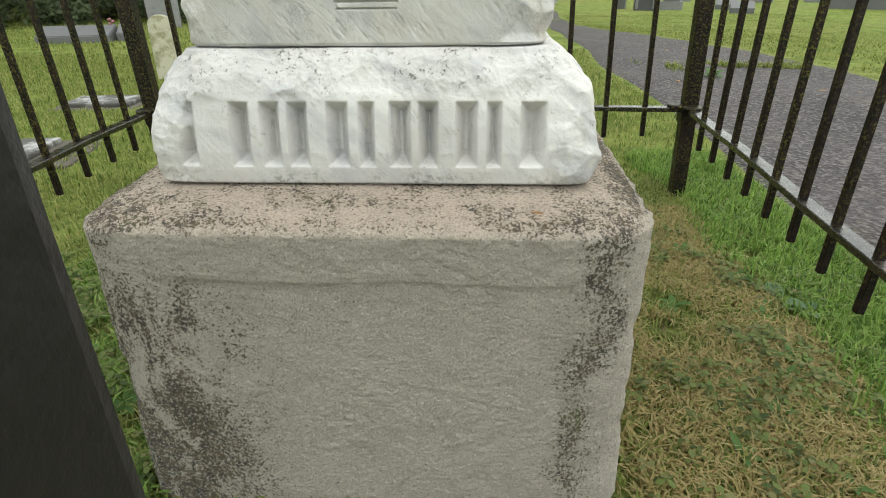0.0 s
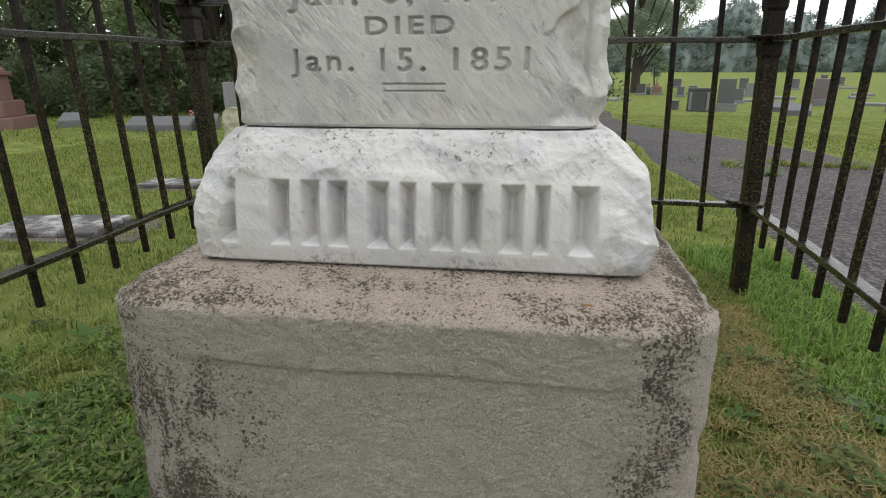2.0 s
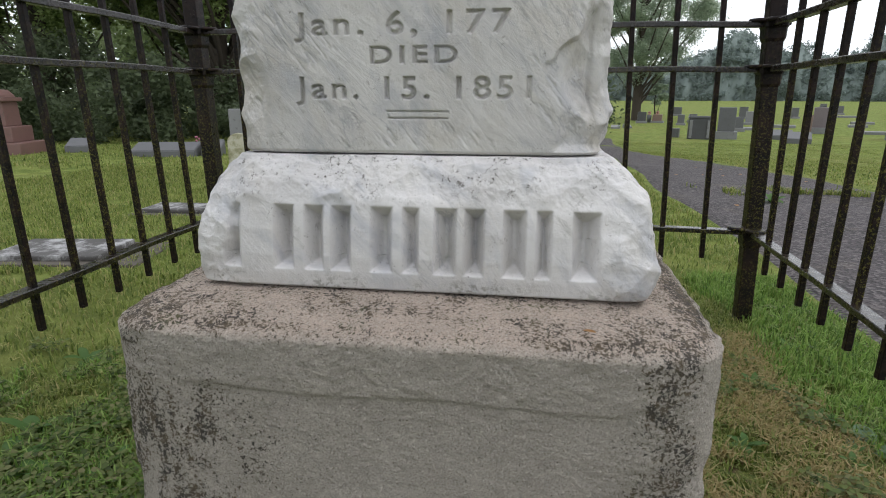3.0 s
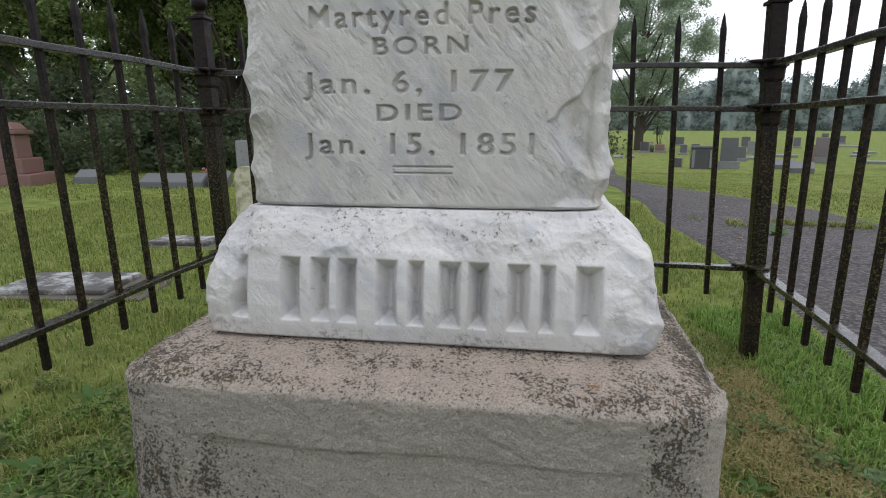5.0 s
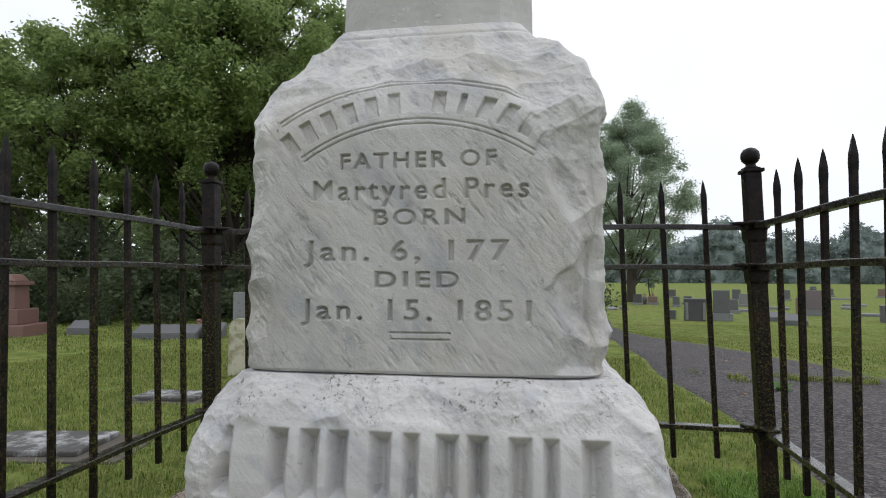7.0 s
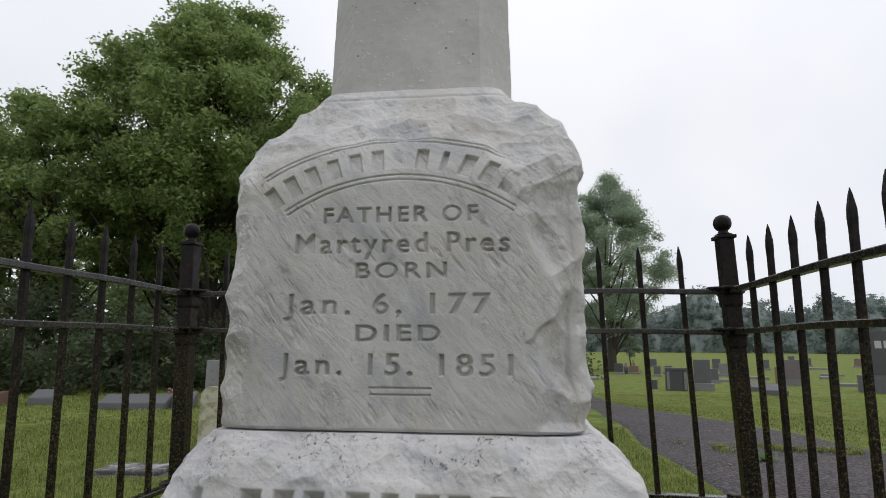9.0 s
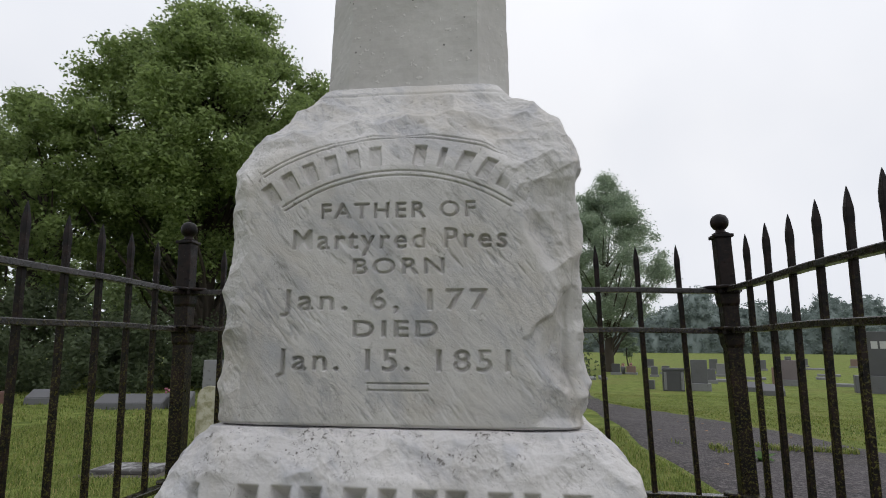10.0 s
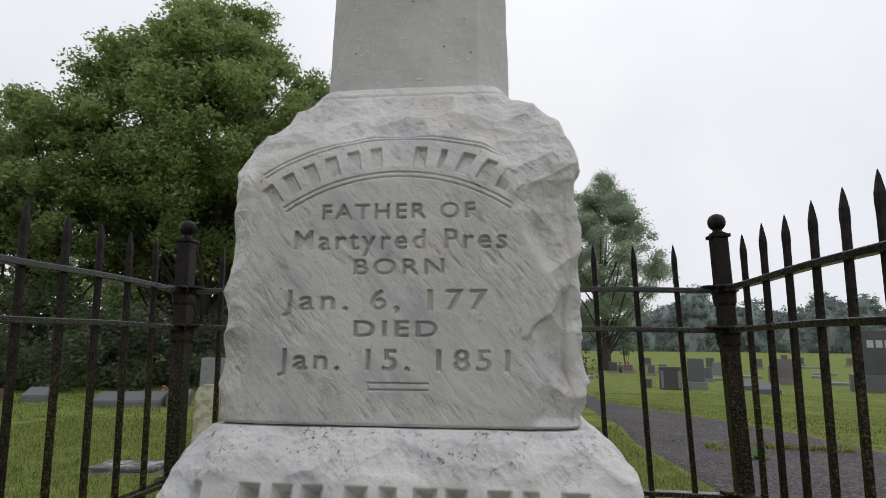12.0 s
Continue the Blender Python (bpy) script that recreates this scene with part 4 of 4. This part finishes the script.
upright("headstone", 7.11, 26.2, 0.86, 0.35, 0.86, DARK_STONE, "dark granite headstone with pale pilasters and a cap", turn=-8, crown=True)
upright("headstone", 8.26, 26.4, 0.66, 0.25, 1.32, GREY_STONE, "tall grey granite headstone on a paler rough base", PALE_STONE, 0.32, -14)
upright("headstone", 6.35, 27.2, 0.42, 0.30, 0.40, GREY_STONE, "small low grey headstone in the far lawn", turn=-25)
upright("headstone", 10.6, 32.0, 0.46, 0.22, 0.74, GREY_STONE, "slender grey headstone on a wide flat plinth", PALE_STONE, 0.18, -14, 0.85)
bevel_marker(10.5, 26.4, 0.80, 0.45, 0.40, -18, "grey granite slant marker in the far lawn", GREY_STONE)
bevel_marker(10.35, 24.4, 0.85, 0.5, 0.44, -18, "grey granite slant marker in the far lawn", GREY_STONE)
upright("headstone", 13.85, 30.6, 0.68, 0.28, 1.25, MAUVE_STONE, "mauve-grey granite headstone on a pale base", PALE_STONE, 0.30, -20)
upright("headstone", 12.95, 29.9, 0.40, 0.28, 0.92, BROWN_STONE, "brown granite headstone in the far lawn", turn=-20)
for bx, by, w in ((16.4, 30.4, 1.2), (18.5, 36.5, 0.9), (20.5, 40.0, 1.2), (23.9, 48.7, 1.4), (14.4, 36.0, 1.1), (21.0, 34.5, 1.2), (11.5, 33.5, 0.9)):
    s = thing("ledger_stone", (bx, by, on_land(bx, by)), "flat pale ledger stone lying in the far lawn", "grave slab", "ledger stones", turn=-20)
    part("ledger", boxed((w, 0.7, 0.20), (0, 0, -0.06), 0.03), PALE_STONE, s)
upright("family_headstone", 16.25, 26.0, 2.55, 0.45, 2.55, DARK_STONE, "wide dark family headstone with pale letter bars on a rough base", GREY_STONE, 0.72, -24, 0.99, 7)
rng_far = random.Random(12)
for fx, fy, h, stone in ((7.3, 40.5, 0.9, DARK_STONE), (8.4, 41.0, 0.7, BROWN_STONE), (9.2, 38.0, 0.8, GREY_STONE), (10.8, 41.5, 0.7, GREY_STONE), (13.6, 39.0, 1.0, PALE_STONE),
                         (15.8, 47.0, 1.1, GREY_STONE), (17.6, 48.5, 0.9, BROWN_STONE), (19.6, 47.5, 1.0, GREY_STONE), (23.5, 52.0, 1.0, DARK_STONE), (25.8, 54.0, 0.9, GREY_STONE),
                         (29.0, 52.5, 0.9, BROWN_STONE), (33.5, 56.0, 1.0, GREY_STONE), (21.2, 58.5, 0.9, PALE_STONE), (27.6, 61.0, 0.9, GREY_STONE), (12.2, 52.0, 0.9, GREY_STONE), (36.5, 58.0, 1.0, DARK_STONE)):
    upright("headstone", fx, fy, rng_far.uniform(0.4, 0.7), 0.25, h * 0.8, stone, "small weathered headstone far off across the lawn", PALE_STONE, 0.14, rng_far.uniform(-25, 0))
upright("headstone", -5.22, 10.1, 0.50, 0.16, 0.66, PALE_STONE, "plain pale grey headstone before the dark trees", turn=20)
bevel_marker(4.75, 34.0, 0.50, 0.40, 0.20, -10, "small pale grave marker low in the far lawn", PALE_STONE)
bevel_marker(5.45, 34.4, 0.40, 0.40, 0.24, 15, "small pale grave marker low in the far lawn", PALE_STONE)
fl = thing("flower_pot", (-5.15, 8.42, on_land(-5.15, 8.42)), "small pot of pink flowers behind a marker", "flowers")
part("pot", lathe([(0.05, 0.0), (0.06, 0.12), (0.07, 0.19), (0.05, 0.20)], 10), GREY_STONE, fl)
bloom = bmesh.new()
for k in range(9):
    r = bmesh.ops.create_icosphere(bloom, subdivisions=1, radius=0.018)
    bmesh.ops.translate(bloom, verts=r["verts"], vec=(0.028 * math.cos(k * 2.2), 0.028 * math.sin(k * 2.2), 0.24 + 0.03 * math.sin(k)))
part("bloom", bloom, BRICK_DUST, fl, "pink blossoms")
for fx, fy in ((7.9, 41.2), (8.6, 42.0)):
    far_pot = copy_thing(fl, Matrix.Translation((fx, fy, on_land(fx, fy))) @ Matrix.Scale(2.6, 4))
    tagged(far_pot, "pot of pink flowers before a far headstone", "flowers")


# ---- trees ----
def leaf_cloud(centres, radii, count, size, rng, flat=0.75, shell=0.3):
    """Leaves, as bent four-cornered blades, scattered through clumps."""
    n = count
    pick = rng.choice(len(centres), n, p=(radii**2) / (radii**2).sum())
    d = rng.normal(0, 1, (n, 3))
    d /= np.linalg.norm(d, axis=1)[:, None]
    r = radii[pick] * (shell + (1 - shell) * rng.uniform(0, 1, n)) * rng.uniform(0.4, 1.32, n) ** 0.7
    c = centres[pick] + d * r[:, None] * (1, 1, flat)
    u = rng.normal(0, 1, (n, 3))
    u[:, 2] *= 0.6
    u /= np.linalg.norm(u, axis=1)[:, None]
    w = np.cross(u, rng.normal(0, 1, (n, 3)) + d * 0.8)
    w /= np.linalg.norm(w, axis=1)[:, None]
    s = size * rng.uniform(0.6, 1.35, n)[:, None]
    v = np.stack([c - u * s, c + w * s * 0.5, c + u * s, c - w * s * 0.5], 1)
    v[:, 0, 2] -= s[:, 0] * 0.25
    v[:, 2, 2] -= s[:, 0] * 0.25
    i = np.arange(n)[:, None] * 4
    return v.reshape(-1, 3), np.concatenate([np.concatenate([i, i + 1, i + 2], 1), np.concatenate([i, i + 2, i + 3], 1)])


def limb(bm, a, b, ra, rb, bend, rng, seg=7, steps=6):
    a, b = np.array(a, float), np.array(b, float)
    side = rng.normal(0, 1, 3) * bend
    prev = None
    for k in range(steps + 1):
        s = k / steps
        c = a + (b - a) * s + side * math.sin(math.pi * s)
        r = ra + (rb - ra) * s
        ring = [bm.verts.new((c[0] + r * math.cos(t), c[1] + r * math.sin(t), c[2])) for t in np.linspace(0, 2 * math.pi, seg, endpoint=False)]
        if prev:
            for i in range(seg):
                bm.faces.new((prev[i], prev[(i + 1) % seg], ring[(i + 1) % seg], ring[i])).smooth = True
        prev = ring


def tree(x, y, height, spread, bole, trunk_r, leaves, size, leaf, label, seed, clumps=60, squash=1.0, clump_r=0.22, taper=0.28):
    rng = np.random.RandomState(seed)
    z = on_land(x, y)
    root = thing("tree", (x, y, z), label, "tree")
    bm = bmesh.new()
    limb(bm, (0, 0, -0.3), (rng.uniform(-0.3, 0.3), 0, height * 0.72), trunk_r, trunk_r * 0.25, 0.15, rng, 10, 10)
    # clump centres fill an egg-shaped crown
    cz, hz = (bole + height) / 2, (height - bole) / 2
    cen, rad = [], []
    while len(cen) < clumps:
        p = rng.uniform(-1, 1, 3)
        q = np.linalg.norm(p)
        if 0.35 < q < 0.95:
            wid = spread * (1.0 - taper * max(0, p[2]))
            r = clump_r * spread * rng.uniform(0.6, 1.25)
            cen.append((p[0] * wid * 0.92, p[1] * wid * 0.92, cz + p[2] * hz * 0.90))
            rad.append(r)
    cen, rad = np.array(cen), np.array(rad)
    for k in range(0, clumps, 2 if clumps < 100 else 5):
        c = cen[k]
        foot = (0, 0, max(bole * 0.45, c[2] - np.hypot(c[0], c[1]) * 1.3 - 0.3))
        limb(bm, foot, c, trunk_r * 0.28, trunk_r * 0.05, spread * 0.05, rng, 5, 4)
    part("trunk", bm, BARK, root, "dark ridged trunk with spreading limbs")
    v, f = leaf_cloud(cen, rad, leaves, size, rng, 0.7 * squash)
    crown = raw("crown", v, f, leaf)
    crown.parent = root
    tagged(crown, "crown of many small leaves with gaps")
    return root


tree(-8.35, 15.2, 11.5, 4.5, 1.9, 0.30, 200000, 0.060, MAPLE, "broad leafy green maple at the edge of the lawn", 3, 430, 1.1, 0.128)
tree(-12.6, 14.0, 8.3, 3.5, 1.8, 0.22, 70000, 0.062, MAPLE, "leafy green tree among the dense trees", 5, 200, 1.1, 0.15)
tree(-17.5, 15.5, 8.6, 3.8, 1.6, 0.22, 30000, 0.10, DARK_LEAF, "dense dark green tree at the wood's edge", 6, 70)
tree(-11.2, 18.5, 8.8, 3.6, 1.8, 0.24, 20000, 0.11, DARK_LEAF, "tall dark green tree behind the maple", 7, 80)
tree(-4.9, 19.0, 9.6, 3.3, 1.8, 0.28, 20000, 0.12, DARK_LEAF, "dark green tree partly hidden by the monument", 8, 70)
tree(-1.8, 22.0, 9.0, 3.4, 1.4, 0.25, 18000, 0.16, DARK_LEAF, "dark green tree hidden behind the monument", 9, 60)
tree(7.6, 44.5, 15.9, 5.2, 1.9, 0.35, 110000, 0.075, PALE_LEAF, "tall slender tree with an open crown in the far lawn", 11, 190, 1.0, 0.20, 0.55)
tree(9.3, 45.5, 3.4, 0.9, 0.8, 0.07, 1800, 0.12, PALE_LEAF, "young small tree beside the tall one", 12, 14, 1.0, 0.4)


def thicket(name, label, places, leaves, size, leaf, seed):
    rng = np.random.RandomState(seed)
    cen, rad = [], []
    for x, y, h, r in places:
        z = on_land(x, y)
        for k in range(7):
            cen.append((x + rng.uniform(-r, r), y + rng.uniform(-r, r), z + h * (0.12 + 0.75 * rng.uniform(0, 1))))
            rad.append(min(r, h) * rng.uniform(0.35, 0.62))
    v, f = leaf_cloud(np.array(cen), np.array(rad), leaves, size, rng, 0.85, 0.5)
    ob = raw(name, v, f, leaf)
    tagged(ob, label, "bushes", kind="stuff")


rng_t = np.random.RandomState(40)
thicket("undergrowth", "undergrowth at the edge of the wood, shade painted into its leaves", [(x, 12.6 + 0.24 * (x + 8) + rng_t.uniform(-0.8, 1.2), rng_t.uniform(1.2, 2.6), 1.3) for x in np.linspace(-24, 0.5, 26)], 80000, 0.062, SHADE_LEAF, 41)
thicket("low_undergrowth", "low bushes along the lawn's edge, leaves darkened for shade", [(x, 10.9 + 0.30 * (x + 8) + rng_t.uniform(-0.3, 0.6), rng_t.uniform(0.6, 1.1), 0.8) for x in np.linspace(-22, 0.0, 30)], 60000, 0.05, SHADE_LEAF, 45)
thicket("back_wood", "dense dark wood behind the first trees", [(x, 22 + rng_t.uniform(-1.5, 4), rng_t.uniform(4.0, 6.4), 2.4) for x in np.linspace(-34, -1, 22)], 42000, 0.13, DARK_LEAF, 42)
def far_woods():
    rng = np.random.RandomState(43)
    cols, rows = 420, 14
    a = np.radians(np.linspace(-14, 68, cols))
    p = np.stack([np.degrees(a) * 0.9, a * 0, a * 0], 1)
    rise = 7.8 + 7.5 * fractal(p, 0.22, 4, 90) + 5.0 * np.maximum(0, fractal(p, 1.1, 2, 95))
    rise += 5.5 * np.exp(-((np.degrees(a) - 17.6) / 1.3) ** 2) + 2.0 * np.exp(-((np.degrees(a) - 27) / 3.5) ** 2)
    v = []
    for k in range(rows):
        s = k / (rows - 1)
        d = 132 + 14 * s**2.2 + 5 * fractal(np.stack([np.degrees(a) * 1.4, a * 0 + s * 3, a * 0], 1), 1.0, 3, 99)
        v.append(np.stack([d * np.sin(a), d * np.cos(a), -1.5 + (rise + 1.2) * math.sin(s * math.pi / 2)], 1))
    v = np.stack(v)
    i = np.arange(rows * cols).reshape(rows, cols)
    f = np.stack([i[:-1, :-1], i[:-1, 1:], i[1:, 1:], i[1:, :-1]], -1).reshape(-1, 4)
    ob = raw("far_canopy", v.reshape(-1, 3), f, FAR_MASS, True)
    tagged(ob, "dense green mass of far woods, haze painted into its colour", "woods", kind="stuff")
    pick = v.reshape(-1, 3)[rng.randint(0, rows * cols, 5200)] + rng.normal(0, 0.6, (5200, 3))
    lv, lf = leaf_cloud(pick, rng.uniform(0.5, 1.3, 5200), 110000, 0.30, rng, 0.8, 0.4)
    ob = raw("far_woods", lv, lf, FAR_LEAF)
    tagged(ob, "grey-green line of far woods, haze painted into its leaves", "woods", kind="stuff")


far_woods()


# ---- grass and weeds ----
def blades(name, label, x, y, height, width, material, seed, lean=0.5, lift=0.0):
    rng = np.random.RandomState(seed)
    n = len(x)
    z = land(x, y) + lift
    a, h = rng.uniform(0, 2 * np.pi, n), height * rng.uniform(0.45, 1.3, n)
    d = np.stack([np.cos(a), np.sin(a)], 1)
    w = width * rng.uniform(0.6, 1.3, n)
    l = rng.uniform(0.1, 1.0, n) * lean
    base = np.stack([x, y, z - 0.004], 1)
    sidev = np.stack([-d[:, 1] * w, d[:, 0] * w, np.zeros(n)], 1)
    mid = base + np.stack([d[:, 0] * h * l * 0.35, d[:, 1] * h * l * 0.35, h * 0.6], 1)
    tip = base + np.stack([d[:, 0] * h * l, d[:, 1] * h * l, h * (1 - 0.35 * l)], 1)
    v = np.stack([base - sidev, base + sidev, mid + sidev * 0.8, mid - sidev * 0.8, tip], 1).reshape(-1, 3)
    i = np.arange(n)[:, None] * 5
    f = np.concatenate([np.concatenate([i, i + 1, i + 2], 1), np.concatenate([i, i + 2, i + 3], 1), np.concatenate([i + 3, i + 2, i + 4], 1)])
    ob = raw(name, v, f, material)
    tagged(ob, label, "grass", kind="stuff")


def clover(name, label, x, y, seed):
    """Many small round leaves, low over the ground, in threes."""
    rng = np.random.RandomState(seed)
    n = len(x)
    r = rng.uniform(0.0035, 0.0085, n)
    h = rng.uniform(0.006, 0.040, n)
    turn = rng.uniform(0, 2 * np.pi, n)
    top = np.stack([x, y, land(x, y) + h], 1)
    v, f = [], []
    for k in range(3):
        a = turn + k * 2.094
        d = np.stack([np.cos(a), np.sin(a), rng.uniform(-0.55, 0.45, n)], 1) * r[:, None]
        e = np.stack([-np.sin(a), np.cos(a), rng.uniform(-0.3, 0.3, n)], 1) * r[:, None]
        first = len(v) * n
        for q in (top, top + d + e * 0.75, top + d * 1.9 + e * 0.5, top + d * 1.9 - e * 0.5, top + d - e * 0.75):
            v.append(q)
        i = first + np.arange(n)[:, None]
        f.append(np.concatenate([i, i + n, i + 2 * n], 1))
        f.append(np.concatenate([i, i + 2 * n, i + 3 * n], 1))
        f.append(np.concatenate([i, i + 3 * n, i + 4 * n], 1))
    ob = raw(name, np.concatenate(v), np.concatenate(f), CLOVER)
    tagged(ob, label, "clover", kind="stuff")


def grass():
    rng = np.random.RandomState(70)

    def spread(n, x0, x1, y0, y1, thin):
        x, y = rng.uniform(x0, x1, n), rng.uniform(y0, y1, n)
        p = np.stack([x, y, np.zeros(n)], 1)
        keep = (np.abs(x - CX) > 0.345) | (np.abs(y - CY) > 0.345)
        edge = np.array([road_near(t) for t in y])
        keep &= x < edge + 0.06 * fractal(p, 7, 3, 73)
        keep &= value_noise(p, 6, 71) * 0.6 + value_noise(p, 17, 72) * 0.4 > thin
        keep &= ~((np.abs(x + 2.36) < 0.40) & ((np.abs(y - 2.56) < 0.25) | (np.abs(y - 3.72) < 0.19)))
        return x[keep], y[keep]

    x, y = spread(125000, -1.3, 1.25, 0.15, 2.3, 0.18)
    blades("grass_in_enclosure", "short damp grass with bare patches inside the fence", x, y, 0.034, 0.0020, BLADES, 74, 1.3)
    x, y = spread(30000, 0.70, 1.30, 0.6, 2.6, 0.20)
    keep = x > 0.76 + 0.04 * np.sin(7 * y) + 0.08 * (rng.uniform(0, 1, len(x)) - 0.4)
    blades("lush_grass", "longer bright green grass along the fence", x[keep], y[keep], 0.056, 0.0021, LUSH, 75, 0.9)
    x, y = spread(16000, -1.45, -0.44, 0.3, 1.45, 0.45)
    blades("left_grass", "longer green grass and clover along the fence", x, y, 0.050, 0.0024, LUSH, 76, 1.2)
    clover("clover", "low dark clover and small weeds in the grass", *spread(11000, -1.55, -0.44, 0.3, 1.5, 0.47), 84)
    clover("clover_by_fence", "scattered clover in thin dry grass", *spread(5500, 0.25, 1.1, 0.4, 2.2, 0.54), 85)
    x, y = spread(90000, -5.0, 1.5, 2.1, 6.5, 0.22)
    blades("lawn_grass", "mown lawn grass outside the fence", x, y, 0.040, 0.0028, BLADES, 77, 1.1)
    x, y = spread(26000, -5.0, -1.2, 0.3, 2.3, 0.22)
    blades("side_grass", "mown lawn grass beside the fence", x, y, 0.040, 0.0026, BLADES, 78, 1.1)
    x, y = spread(26000, -12.0, 0.5, 6.0, 12.5, 0.2)
    blades("far_grass", "mown lawn grass towards the trees", x, y, 0.045, 0.006, BLADES, 79, 1.1)
    x, y = spread(11000, -1.2, 1.1, 0.3, 2.2, 0.42)
    blades("dry_clippings", "dry straw-coloured grass clippings", x, y, 0.030, 0.0013, STRAW, 80, 2.0, 0.004)
    fx, fy = rng.uniform(2.5, 12, 70000), rng.uniform(4.5, 24, 70000)
    keep = fx > np.array([road_far(t) for t in fy]) + 0.1
    blades("field_grass", "mown grass across the lane", fx[keep], fy[keep], 0.032, 0.006, BLADES, 82, 1.1)
    x, y = spread(30000, 0.25, 0.80, 0.25, 1.9, 0.30)
    blades("dry_thatch", "yellowed dry thatch beside the monument", x, y, 0.034, 0.0021, STRAW, 83, 1.7, 0.003)
    # grass that grows through the broken asphalt
    gx, gy = rng.uniform(1.45, 3.0, 2600), rng.normal(5.25, 0.11, 2600)
    few = value_noise(np.stack([gx, gy, gx * 0], 1), 4, 86) > 0.56
    gx, gy = gx[few], gy[few]
    gy = gy + 0.05 * np.sin(gx * 4)
    blades("road_grass", "tufts of grass growing through cracked asphalt", gx, gy, 0.055, 0.004, BLADES, 81, 1.2, 0.01)


grass()


def weed(x, y, n, size, seed, leaf=None, wide=1.0):
    rng = random.Random(seed)
    root = thing("weed", (x, y, on_land(x, y)), "broad-leaved green weed growing in the grass", "weed", "weeds in the grass", turn=rng.uniform(0, 360))
    for k in range(n):
        bm = bmesh.new()
        L, w = size * rng.uniform(0.7, 1.2), wide * size * rng.uniform(0.16, 0.26)
        rows = []
        for s in np.linspace(0, 1, 6):
            ww = w * math.sin(math.pi * min(1.0, 0.12 + 0.86 * s)) ** 0.8
            zz = L * (0.55 * s - 0.42 * s * s)
            rows.append([bm.verts.new((L * s, a * ww, zz + abs(a) * 0.18 * ww)) for a in (-1, 0, 1)])
        for a, b in zip(rows, rows[1:]):
            for i in range(2):
                bm.faces.new((a[i], a[i + 1], b[i + 1], b[i])).smooth = True
        o = part("leaf", bm, leaf or WEED, root)
        o.matrix_basis = pose(0, 0, 0.01, rng.uniform(-8, 8), rng.uniform(-30, 5), 360 * k / n + rng.uniform(-15, 15))


for k, (wx, wy, wn_, ws) in enumerate(((0.60, 0.62, 6, 0.035), (-0.66, 0.98, 7, 0.075), (-0.80, 1.05, 6, 0.06), (-0.62, 0.72, 6, 0.055), (-1.09, 1.0, 5, 0.085), (-0.97, 0.96, 4, 0.07), (-1.30, 1.41, 5, 0.07), (-1.05, 1.42, 5, 0.06),
                                       (0.84, 1.80, 6, 0.05), (-0.95, 0.85, 6, 0.06), (-0.58, 1.15, 5, 0.05), (1.9, 4.75, 9, 0.12), (0.52, 0.42, 7, 0.04))):
    weed(wx, wy, wn_, ws, 200 + k)

weed(0.785, 1.245, 3, 0.062, 260, DUSTY, 1.7)
weed(0.83, 1.19, 3, 0.05, 261, DUSTY, 1.7)
rng_w = random.Random(91)
for k in range(46):
    if k % 2:
        wx, wy = rng_w.uniform(-1.12, -0.52), rng_w.uniform(0.45, 1.8)
    else:
        wx, wy = rng_w.uniform(0.42, 0.74), rng_w.uniform(0.4, 1.9)
    weed(wx, wy, rng_w.choice((4, 5, 6)), rng_w.uniform(0.022, 0.045), 300 + k)


def fallen_leaf(x, y, z, size, turn, tilt):
    """A dry leaf, curled along its midrib."""
    root = thing("fallen_leaf", (x, y, z), "dry brown curled leaf lying flat", "leaf", "fallen leaves", turn=turn)
    bm = bmesh.new()
    rows = []
    for s in np.linspace(0, 1, 7):
        w = size * 0.30 * math.sin(math.pi * min(1.0, 0.06 + 0.92 * s)) ** 0.7
        rows.append([bm.verts.new((size * s, a * w, 0.003 + size * (0.10 * s * (1 - s) + 0.16 * abs(a) * w / size))) for a in (-1, -0.5, 0, 0.5, 1)])
    for a, b in zip(rows, rows[1:]):
        for i in range(4):
            bm.faces.new((a[i], a[i + 1], b[i + 1], b[i])).smooth = True
    o = part("blade", bm, DEAD_LEAF, root)
    o.matrix_basis = pose(0, 0, 0.001, tilt, 0, 0)


fallen_leaf(0.083, 0.541, 0.5690, 0.013, 160, 4)
rng_l = random.Random(17)
for k in range(16):
    lx, ly = rng_l.uniform(1.5, 3.2), rng_l.uniform(2.2, 8.0)
    fallen_leaf(lx, ly, on_land(lx, ly) + 0.012, rng_l.uniform(0.03, 0.06), rng_l.uniform(0, 360), 0)
